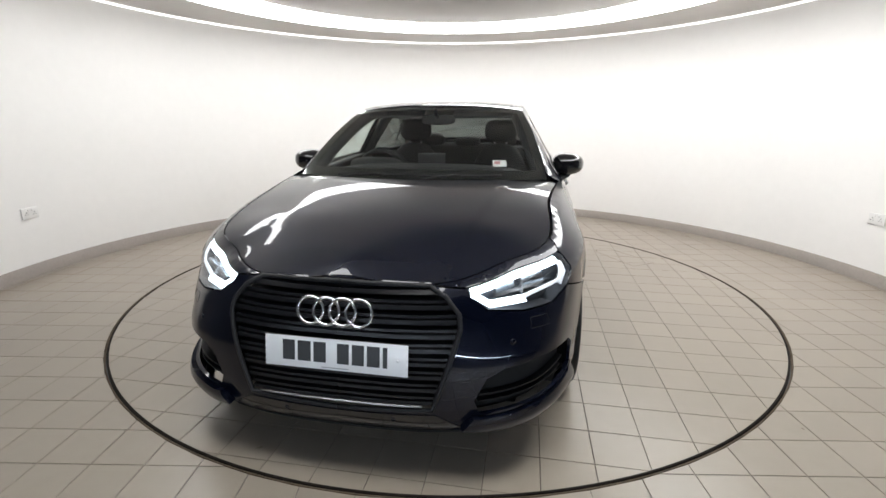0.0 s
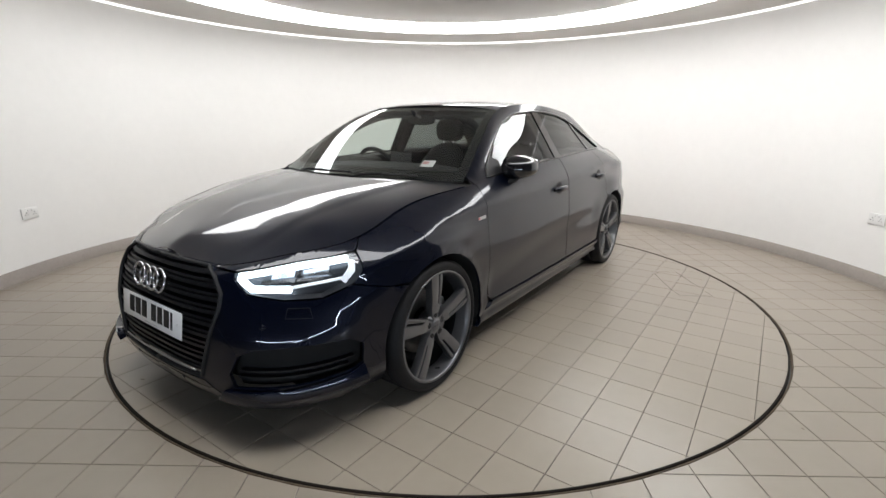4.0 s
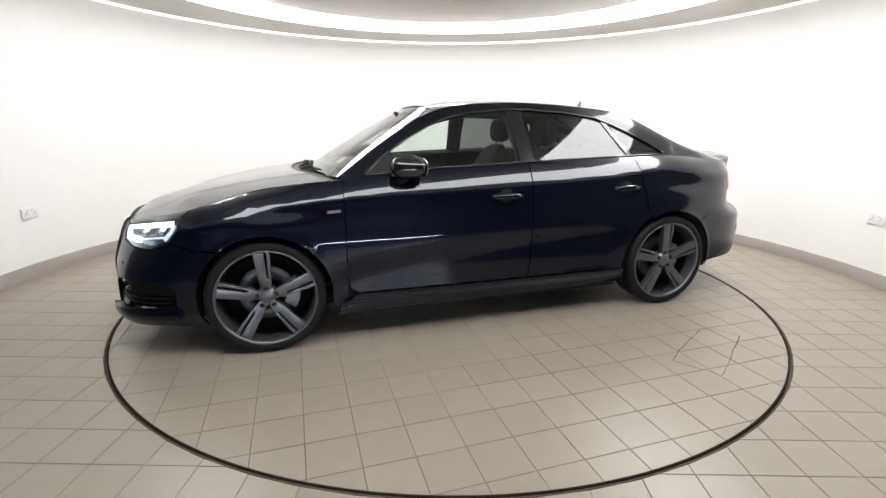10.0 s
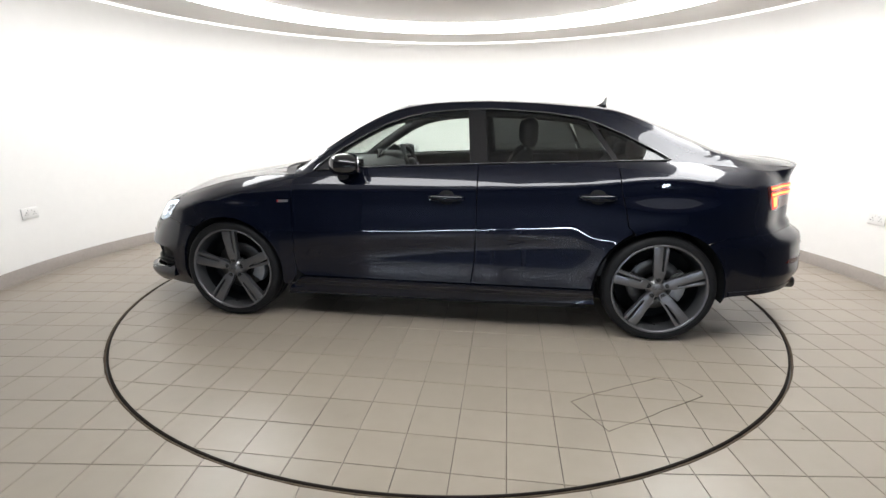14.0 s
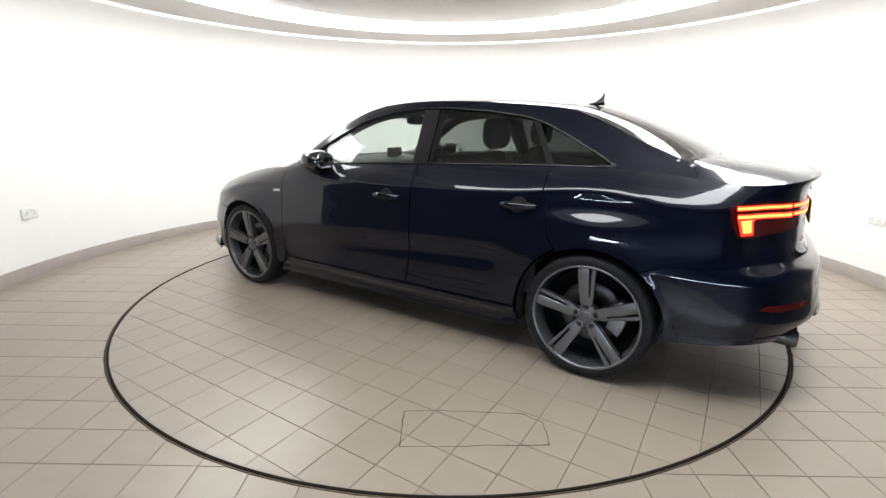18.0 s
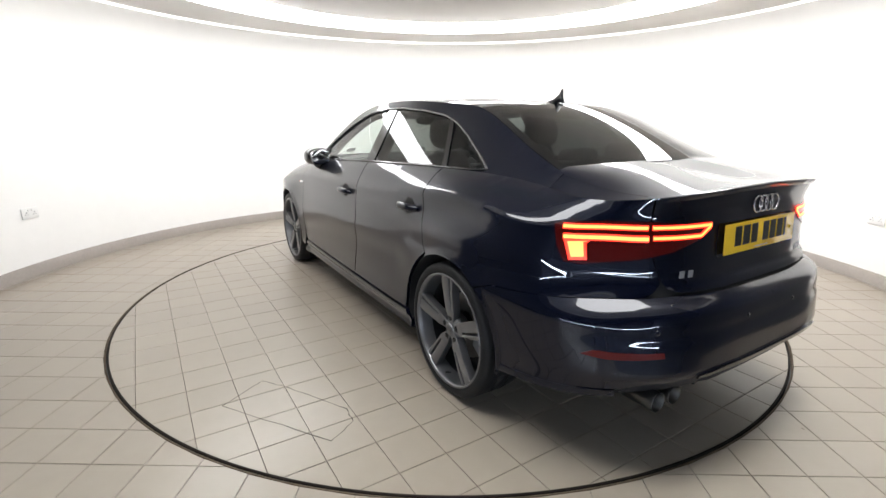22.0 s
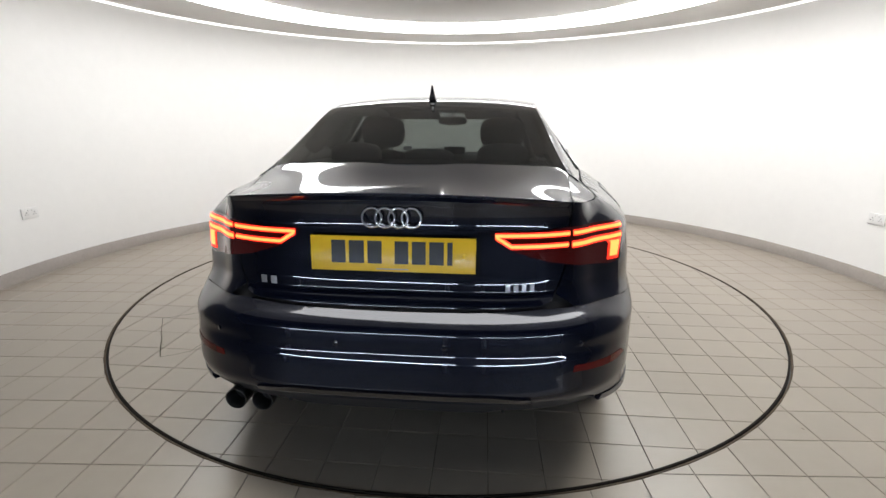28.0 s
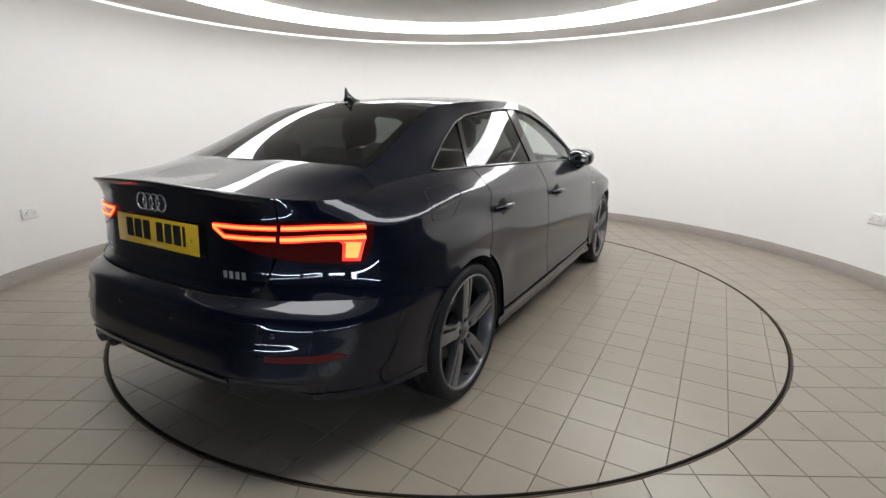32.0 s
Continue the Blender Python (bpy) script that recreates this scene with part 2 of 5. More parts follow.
def studio():
    bm = lathe([(WALL_R, -0.02), (WALL_R, 2.45), (WALL_R + 0.15, 2.45), (WALL_R + 0.15, -0.02)], 180, close=True, a0=A0, a1=A1)
    for a in (A0, A1):
        ca, sa = math.cos(radians(a)), math.sin(radians(a))
        vs = [bm.verts.new((r * ca, r * sa, z)) for r, z in ((WALL_R, -0.02), (WALL_R + 0.15, -0.02), (WALL_R + 0.15, 2.45), (WALL_R, 2.45))]
        bm.faces.new(vs)
    bmesh.ops.remove_doubles(bm, verts=bm.verts, dist=1e-5)
    bmesh.ops.recalc_face_normals(bm, faces=bm.faces)
    tagged(link("wall_round", crisp(bm), M_WALL), "smooth white painted round studio wall", "wall", kind="structure")
    bm = lathe([(WALL_R + 0.002, -0.01), (WALL_R + 0.002, 0.103), (WALL_R - 0.006, 0.105), (WALL_R - 0.010, 0.100), (WALL_R - 0.010, -0.01)], 180, a0=A0, a1=A1)
    tagged(link("baseboard", crisp(bm), M_SKIRT), "grey-brown tiled skirting round the foot of the wall", "skirting", kind="structure")
    # bead and shadow gap where wall meets ceiling
    bm = lathe([(WALL_R + 0.002, WALL_H - 0.014), (WALL_R - 0.012, WALL_H - 0.014), (WALL_R - 0.016, WALL_H - 0.007), (WALL_R - 0.012, WALL_H), (WALL_R + 0.002, WALL_H)], 220)
    tagged(link("trim_bead", crisp(bm, 60), M_BEAD), "thin glowing white strip along the top of the wall", "light strip", kind="structure")
    # ceiling: outer soffit, luminous band in a shallow slot, inner disc
    zc = WALL_H + 0.006
    bm = lathe([(WALL_R + 0.05, zc), (2.57, zc - 0.012), (2.56, zc - 0.008), (2.56, zc + 0.055)], 180)
    lathe([(WALL_R + 0.3, zc + 0.12), (0.02, zc + 0.12)], 90, bm=bm)
    tagged(link("ceiling", crisp(bm), M_CEIL), "off-white plaster ceiling with a round raised soffit", "ceiling", kind="structure")
    bm = lathe([(2.03, zc + 0.055), (2.03, zc - 0.02), (2.02, zc - 0.024), (1.0, zc - 0.024), (0.02, zc - 0.024)], 180)
    tagged(link("ceiling_inner", crisp(bm), M_CEIL), "off-white ceiling inside the ring light", "ceiling", kind="structure")
    lamp = tagged(new("ceiling_light"), "glowing white ring light let into the ceiling", "ceiling light")
    lit = dict(a0=RING_FROM, a1=RING_TO)
    bm = lathe([(2.535, zc - 0.036), (2.48, zc - 0.052), (2.29, zc - 0.055), (2.11, zc - 0.052), (2.055, zc - 0.038)], 120, **lit)
    part("diffuser", crisp(bm), M_LIGHT, lamp)
    bm = lathe([(2.562, zc + 0.03), (2.558, zc - 0.012), (2.5355, zc - 0.037), (2.533, zc - 0.034), (2.553, zc + 0.03)], 120, **lit)
    part("edge_ring", crisp(bm), M_LIGHT, lamp)
    bm = lathe([(2.028, zc + 0.03), (2.032, zc - 0.02), (2.0545, zc - 0.039), (2.057, zc - 0.036), (2.037, zc + 0.03)], 120, **lit)
    part("edge_ring", crisp(bm), M_LIGHT, lamp)
    for a in (RING_FROM, RING_TO):
        cap = box(0.52, 0.012, 0.075, 0.003, at=(2.295, 0, zc - 0.014), rot=None)
        bmesh.ops.rotate(cap, verts=cap.verts, cent=(0, 0, 0), matrix=Matrix.Rotation(radians(a), 3, "Z"))
        part("end_cap", cap, M_SOCKET, lamp)
    # plain soffit where the ring is broken
    bm = lathe([(2.559, zc + 0.05), (2.559, zc - 0.012), (2.033, zc - 0.022), (2.033, zc + 0.05)], 80, a0=RING_TO + 0.2, a1=RING_FROM + 359.8)
    tagged(link("ceiling_infill", crisp(bm), M_CEIL), "off-white plaster soffit between the ends of the ring light", "ceiling", kind="structure")
    # unseen fascia over the opening, and an added bay, dark for the paint's reflections
    bm = lathe([(WALL_R, WALL_H - 0.02), (WALL_R, 2.95), (WALL_R + 0.1, 2.95), (WALL_R + 0.1, WALL_H - 0.02)], 60, close=True, a0=A1 - 360, a1=A0)
    bmesh.ops.recalc_face_normals(bm, faces=bm.faces)
    tagged(link("wall_fascia", crisp(bm), M_WALL), "white painted fascia over the unseen opening", "wall", kind="structure")
    w, jx, jy = 3.7, WALL_R * math.cos(radians(A0)), WALL_R * math.sin(radians(A0))
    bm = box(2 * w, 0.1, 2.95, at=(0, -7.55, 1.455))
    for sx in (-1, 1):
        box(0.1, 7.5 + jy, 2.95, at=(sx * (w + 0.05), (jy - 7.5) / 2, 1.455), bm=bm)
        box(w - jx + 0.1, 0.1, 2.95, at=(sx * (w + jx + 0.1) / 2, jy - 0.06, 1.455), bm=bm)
    tagged(link("wall_bay", bm, M_BAYWALL), "dark grey wall of the unseen bay behind the camera", "wall", kind="structure")
    tagged(link("ceiling_bay", box(2 * w + 0.2, 6.6, 0.1, at=(0, -4.4, 2.98)), M_BAYWALL), "dark grey ceiling of the unseen bay behind the camera", "ceiling", kind="structure")
    # low strip lights beneath the camera's stand, seen only as thin lines in the paint
    for x in (-1.0, 1.0):
        lamp = tagged(new("strip_light"), "white fluorescent strip light on a low black stand", "strip light", group="bay strip lights")
        lamp.location = (x, -3.80, 0.0)
        part("housing", crisp(box(1.84, 0.05, 0.04, 0.006, at=(0, -0.03, 0.385))), M_BAYWALL, lamp)
        for k in (-0.8, 0.8):
            part("stand", crisp(box(0.05, 0.10, 0.395, 0.006, at=(k, -0.05, 0.1675))), M_BAYWALL, lamp)
        part("tube", tube([(-0.90, 0, 0.385), (0.90, 0, 0.385)], 0.008), M_TUBE, lamp)
    # ground slab below everything
    bm = box(16, 16, 0.2, at=(0, 0, -0.13))
    tagged(link("ground", bm, M_BAYFLOOR), "grey concrete slab under the tiled floor", "floor", kind="structure")


def socket_plate(x, y, z):
    """A white double wall socket."""
    ob = tagged(new("wall_socket"), "white plastic double socket on the wall", "socket", group="wall sockets")
    part("plate", crisp(box(0.147, 0.012, 0.087, 0.004)), M_SOCKET, ob)
    for sx in (-0.036, 0.036):
        bm = box(0.006, 0.003, 0.010, at=(sx, -0.0065, 0.008))
        for k in (-0.011, 0.011):
            box(0.008, 0.003, 0.005, at=(sx + k, -0.0065, -0.010), bm=bm)
        part("slots", bm, M_HOLE, ob)
        part("switch", crisp(box(0.012, 0.006, 0.018, 0.002, at=(sx * 0.45, -0.007, 0.026))), M_SOCKET, ob)
    ob.matrix_basis = pose(x, y, z, 0, 0, math.degrees(math.atan2(y, x)) - 90)
    return ob


# ---- tiles ----
PITCH_T, TABLE_R = 0.2037, 2.254


def clip_half(poly, nx, ny, d):
    """The part of a convex polygon where nx*x + ny*y <= d."""
    out = []
    for i, p in enumerate(poly):
        q = poly[(i + 1) % len(poly)]
        a, b = nx * p[0] + ny * p[1] - d, nx * q[0] + ny * q[1] - d
        if a <= 0:
            out.append(p)
        if a * b < 0:
            t = a / (a - b)
            out.append((p[0] + t * (q[0] - p[0]), p[1] + t * (q[1] - p[1])))
    return out


def slab(verts, faces, poly, top, drop=0.0015, inset=0.002):
    """Add a tile of that outline with a small bevel to lists of verts and faces."""
    n = len(poly)
    cx, cy = sum(p[0] for p in poly) / n, sum(p[1] for p in poly) / n
    k = len(verts)
    for z, s in ((top - 0.012, 0.0), (top - drop, 0.0), (top, inset)):
        for x, y in poly:
            d = math.hypot(x - cx, y - cy) or 1
            verts.append((x - (x - cx) / d * s, y - (y - cy) / d * s, z))
    for j in range(2):
        for i in range(n):
            faces.append((k + j * n + i, k + j * n + (i + 1) % n, k + (j + 1) * n + (i + 1) % n, k + (j + 1) * n + i))
    faces.append(tuple(k + 2 * n + i for i in range(n)))


def lay_tiles(parent, x0, y0, turn, lo, hi, keep, top):
    """Lay square tiles on a grid between two radii. keep(x, y) picks those that are parts; the rest are joined."""
    h = PITCH_T / 2 - 0.0014
    sq = [(-h, -h), (h, -h), (h, h), (-h, h)]
    v, f = [], []
    slab(v, f, sq, 0.0)
    one = bpy.data.meshes.new("tile")
    one.from_pydata(v, [], f)
    one.materials.append(M_TILE)
    v, f = [], []
    ca, sa = math.cos(turn), math.sin(turn)
    count = 0
    rnd = random.Random(5)
    for i in range(-27, 28):
        for j in range(-27, 28):
            gx, gy = x0 + (i + 0.5) * PITCH_T, y0 + (j + 0.5) * PITCH_T
            x, y = ca * gx - sa * gy, sa * gx + ca * gy
            r = math.hypot(x, y)
            if r > hi + 0.15 or r < lo - 0.15:
                continue
            poly = [(x + ca * a - sa * b, y + sa * a + ca * b) for a, b in sq]
            rs = [math.hypot(*p) for p in poly]
            ux, uy = x / max(r, 1e-6), y / max(r, 1e-6)
            whole = True
            if max(rs) > hi:
                poly, whole = clip_half(poly, ux, uy, hi), False
            if lo and min(rs) < lo:
                poly, whole = clip_half(poly, -ux, -uy, -lo), False
            if len(poly) < 3:
                continue
            if whole and count < 300 and keep(x, y):
                ob = new("tile", one)
                ob.parent = parent
                ob.matrix_basis = Matrix.Translation((x, y, top + rnd.uniform(-0.0004, 0.0004))) @ Matrix.Rotation(turn + rnd.uniform(-0.004, 0.004), 4, "Z")
                count += 1
            else:
                slab(v, f, poly, top)
    me = bpy.data.meshes.new("tile_rest")
    me.from_pydata(v, [], f)
    me.materials.append(M_TILE)
    ob = new("tile_rest", me)
    ob.parent = parent
    tagged(ob, "beige square floor tiles, cut along the edge", kind="stuff")


def floor_and_turntable():
    floor = tagged(new("floor"), "beige square ceramic floor tiles with dark joints", "floor", kind="structure")
    bm = lathe([(TABLE_R + 0.010, -0.03), (TABLE_R + 0.010, -0.0035), (WALL_R + 0.01, -0.0035)], 160)
    part("grout", crisp(bm), M_GROUT, floor)
    bm = lathe([(TABLE_R + 0.008, -0.03), (TABLE_R + 0.008, 0.0012), (TABLE_R + 0.014, 0.0012), (TABLE_R + 0.014, -0.01)], 200)
    part("edge_trim", crisp(bm), M_STEEL, floor, "worn steel trim round the turntable opening")
    lay_tiles(floor, 0.911 + 0.02, -2.117 - 0.006, radians(-0.5), TABLE_R + 0.015, WALL_R, lambda x, y: y < 0.75 and y > -2.7, 0.0)

    table = tagged(new("turntable"), "round tiled car turntable flush with the studio floor", "turntable")
    bm = lathe([(0.01, -0.0035), (TABLE_R - 0.008, -0.0035), (TABLE_R - 0.008, -0.03), (0.01, -0.03)], 160)
    part("deck", crisp(bm), M_GROUT_WORN, table, "deck under the tiles with worn grout")
    bm = lathe([(TABLE_R - 0.008, -0.03), (TABLE_R - 0.008, 0.0012), (TABLE_R - 0.006, 0.0025), (TABLE_R, 0.0025), (TABLE_R + 0.002, 0.001), (TABLE_R + 0.002, -0.03)], 200)
    part("rim", crisp(bm), M_RIM, table, "dark rubber and metal rim")
    lay_tiles(table, -0.075, 2.122, 0.0, 0, TABLE_R - 0.009, lambda x, y: True, 0.0)
    # crooked cut lines of a patched square
    ring = [(-0.905, 1.790), (-0.775, 1.590), (-0.905, 1.500), (-1.225, 1.322), (-1.325, 1.335), (-1.400, 1.455)]
    for a, b in ((0, 1), (1, 2), (2, 3), (3, 4), (4, 5), (5, 0)):
        pa, pb = Vector((*ring[a], 0.0)), Vector((*ring[b], 0.0))
        bm = bmesh.new()
        d = (pb - pa).normalized()
        n = Vector((-d.y, d.x, 0)) * 0.0028
        rnd = random.Random(a)
        prev = None
        steps = 7
        for i in range(steps + 1):
            p = pa.lerp(pb, i / steps) + n * rnd.uniform(-1.2, 1.2)
            w = n * rnd.uniform(0.4, 1.1)
            pair = [bm.verts.new(p + w + Vector((0, 0, 0.0012))), bm.verts.new(p - w + Vector((0, 0, 0.0012)))]
            if prev:
                bm.faces.new((prev[0], prev[1], pair[1], pair[0]))
            prev = pair
        bmesh.ops.solidify(bm, geom=bm.faces[:], thickness=0.001)
        part("crack", bm, M_GROUT, table)
    return table
# ---- the car: x forward, y to its left, z up, middle of the turntable at 0 ----
from mathutils import geometry

FA, RA, WZ = 1.294, -1.343, 0.318
CAR_Y, CAR_YAW = -0.014, -0.32
NOSE, TAIL, HALF = 2.15, -2.285, 0.892


def plan_curve():
    """Half of the outline from above, as a table of arc length, place and normal, from tail centre to nose centre."""
    pts = []
    for k in np.linspace(0, 1, 240):
        y = HALF * math.sin(k * math.pi / 2)
        pts.append((-1.38 - (-1.38 - TAIL) * (1 - (y / HALF) ** 3.5) ** (1 / 3.5) if y < HALF else -1.38, y))
    for k in np.linspace(0, 1, 160)[1:]:
        pts.append((-1.38 + k * (1.28 + 1.38), HALF))
    for k in np.linspace(0, 1, 240)[1:]:
        y = HALF * math.cos(k * math.pi / 2)
        pts.append((1.28 + (NOSE - 1.28) * max(0, 1 - (y / HALF) ** 2.8) ** (1 / 2.8), y))
    p = np.array(pts)
    p[:, 1] *= 1 - 0.006 * p[:, 0] ** 2
    s = np.r_[0, np.cumsum(np.hypot(*np.diff(p, axis=0).T))]
    s -= np.interp(0, p[:, 0], s)
    fine = np.arange(s[0], s[-1], 0.004)
    fine = np.r_[fine, s[-1]]
    x, y = np.interp(fine, s, p[:, 0]), np.interp(fine, s, p[:, 1])
    t = np.gradient(np.c_[x, y], axis=0)
    n = np.c_[-t[:, 1], t[:, 0]]
    n /= np.linalg.norm(n, axis=1)[:, None]
    k = np.ones(15) / 15
    for c in (0, 1):
        n[:, c] = np.convolve(np.pad(n[:, c], 7, "edge"), k, "valid")
    n[0], n[-1] = (-1, 0), (1, 0)
    n /= np.linalg.norm(n, axis=1)[:, None]
    return fine, x, y, n


PS, PX, PY, PN = plan_curve()
S_NOSE, S_TAIL = PS[-1], PS[0]


def s_at(x, y=None):
    """Arc length of the outline nearest to a place; with x alone, on the flank."""
    if y is None:
        return float(np.interp(x, PX, PS))
    return float(PS[np.argmin((PX - x) ** 2 + (PY - y) ** 2)])


def s_front(y):
    k = PX > 1.2
    return float(np.interp(-y, -PY[k], PS[k]))


def s_rear(y):
    k = PX < -1.3
    return float(np.interp(y, PY[k], PS[k]))


SIDE = spline([0.12, 0.20, 0.27, 0.33, 0.40, 0.50, 0.60, 0.70, 0.78, 0.84, 0.92, 1.05], [0.10, 0.040, 0.006, 0.004, 0.003, 0.003, 0.003, 0.005, 0.010, 0.015, 0.026, 0.048])
FRONT = spline([0.12, 0.18, 0.24, 0.32, 0.42, 0.52, 0.62, 0.70, 0.78], [0.085, 0.022, -0.002, -0.004, 0.000, 0.010, 0.032, 0.058, 0.088])
REAR = spline([0.15, 0.24, 0.33, 0.37, 0.39, 0.405, 0.43, 0.47, 0.51, 0.525, 0.545, 0.58, 0.605, 0.625, 0.640, 0.652, 0.667, 0.690, 0.708, 0.725, 0.80, 0.88, 0.93, 0.955, 0.98, 1.05],
              [0.14, 0.085, 0.038, 0.016, 0.005, -0.003, -0.004, 0.000, 0.004, 0.007, 0.012, 0.014, 0.017, 0.022, 0.038, 0.055, 0.075, 0.079, 0.097, 0.100, 0.106, 0.112, 0.115, 0.112, 0.105, 0.088])
RIM_Z = spline([S_TAIL, s_rear(0.30), s_rear(0.60), s_rear(0.78), s_at(-1.75), -1.38, -1.02, -0.69, -0.30, 0.30, 0.74, 0.90, s_at(1.15), s_at(1.4), s_at(1.68), s_front(0.62), s_front(0.40), S_NOSE],
               [1.030, 1.024, 1.004, 0.986, 1.006, 1.033, 1.029, 1.020, 1.008, 0.983, 0.950, 0.933, 0.909, 0.866, 0.792, 0.732, 0.702, 0.7215])
ROLL_IN = spline([S_TAIL, s_rear(0.60), s_rear(0.80), s_at(-1.72), -1.38, -1.0, -0.3, 0.5, 0.9, s_at(1.3), s_at(1.7), s_front(0.55), s_front(0.3), S_NOSE],
                 [0.001, 0.002, 0.05, 0.150, 0.128, 0.105, 0.070, 0.062, 0.075, 0.135, 0.105, 0.060, 0.035, 0.035])
ROLL_H = spline([S_TAIL, s_rear(0.60), s_rear(0.80), s_at(-1.72), -1.38, -1.0, -0.3, 0.5, 0.9, s_at(1.3), s_at(1.7), s_front(0.55), s_front(0.3), S_NOSE],
                [0.030, 0.035, 0.08, 0.112, 0.095, 0.112, 0.140, 0.130, 0.105, 0.095, 0.098, 0.085, 0.045, 0.045])
CREASE = spline([-1.0, -0.85, -0.38, 0.30, 0.86, 1.0], [0.545, 0.541, 0.516, 0.452, 0.380, 0.36])


def skin(s, z, out=0.0):
    """The body's upright skin at arc length s and height z, pushed out by some metres."""
    i = np.clip((s - PS[0]) / 0.004, 0, len(PS) - 1.001)
    k = int(i)
    w = i - k
    x, y = PX[k] * (1 - w) + PX[k + 1] * w, PY[k] * (1 - w) + PY[k + 1] * w
    nx, ny = PN[k] * (1 - w) + PN[k + 1] * w
    phi = math.degrees(math.atan2(nx, ny))
    wf, wr = step01(12, 72, phi), step01(12, 72, -phi)
    d = SIDE(z) * (1 - wf - wr) + FRONT(z) * wf + REAR(z) * wr
    # corners sweep back above the bumpers; the front corner swells round its intake
    d += 0.074 * math.exp(-((phi + 32) / 22) ** 2) * step01(0.58, 0.70, z)
    d -= 0.026 * math.exp(-((phi - 50) / 26) ** 2) * step01(0.10, 0.22, z) * (1 - step01(0.44, 0.56, z))
    d += 0.050 * math.exp(-((phi - 46) / 24) ** 2) * step01(0.54, 0.68, z)
    rz, rh, ri = RIM_Z(s), ROLL_H(s), ROLL_IN(s)
    q = np.clip((z - rz + rh) / rh, 0, 1)
    flat = 0.62 * (1 - step01(40, 64, abs(phi)))
    d += ri * (flat * q + (1 - flat) * (1 - math.sqrt(max(0, 1 - q * q))))
    # blisters over the arches, with a narrow lip
    for ax in (FA, RA):
        a, top = math.hypot(x - ax, z - WZ), 0.705 if ax > 0 else 0.755
        u = (x - ax + 0.03) / 0.27
        d -= math.exp(-u * u) * (0.030 if ax > 0 else 0.025) * step01(0.28, 0.55, z) * (1 - step01(top, top + 0.095, z))
        if ax < 0:
            d += 0.013 * math.exp(-u * u - ((z - top - 0.125) / 0.045) ** 2)
        d -= 0.005 * math.exp(-((a - 0.358) / 0.012) ** 2) * (1 if z > WZ - 0.1 else 0)
    # the doors tuck in towards a slanting crease and flare out below it
    if -1.1 < x < 1.0:
        c = CREASE(x)
        fade = step01(-1.02, -0.80, x) * (1 - step01(0.80, 0.93, x))
        d += fade * (0.013 * (1 - step01(c, c + 0.15, z)) - 0.07 * max(0.0, c - z) * step01(0.20, 0.27, z))
    # shoulder line: skin hollows under it
    if abs(phi) < 30:
        c = 0.862 - 0.028 * max(x, -0.6) if x > -0.6 else 0.879
        d += 0.003 * math.exp(-((z - c + 0.035) / 0.028) ** 2) * step01(-2.0, -1.7, x) * (1 - step01(1.2, 1.6, x))
    return Vector((x - nx * (d - out), y - ny * (d - out), float(z)))


# rim tables for the decks (bonnet and boot)
RIM = [(s, skin(s, RIM_Z(s) - 1e-5)) for s in np.linspace(S_TAIL, S_NOSE, 700)]
RIM_FRONT = np.array([(p.x, p.y, p.z) for s, p in RIM if s > 0.6])
RIM_BACK = np.array([(p.x, p.y, p.z) for s, p in RIM if s < -1.3])[::-1]
BONNET = spline([0.80, 0.95, 1.13, 1.30, 1.50, 1.70, 1.90, 2.02, 2.115], [0.977, 0.964, 0.945, 0.921, 0.886, 0.841, 0.786, 0.750, 0.7225])
BOOT = spline([-1.60, -1.75, -1.90, -2.05, -2.15, -2.215], [1.104, 1.088, 1.060, 1.036, 1.030, 1.030])


DROP = {}
for key, tab, fn in (("front", RIM_FRONT, BONNET), ("back", RIM_BACK, BOOT)):
    st = (0.90, 1.05, 1.2, 1.35, 1.5, 1.62) if key == "front" else (-1.62, -1.72, -1.82, -1.90)
    sx = tab[:, 0] if key == "front" else -tab[:, 0]
    yr = [np.interp(abs(v), sx, tab[:, 1]) for v in st]
    zr = [np.interp(abs(v), sx, tab[:, 2]) for v in st]
    DROP[key] = spline(st, [(float(fn(v)) - z) / y ** (3.1 if v > 0 else 6) for v, y, z in zip(st, yr, zr)])


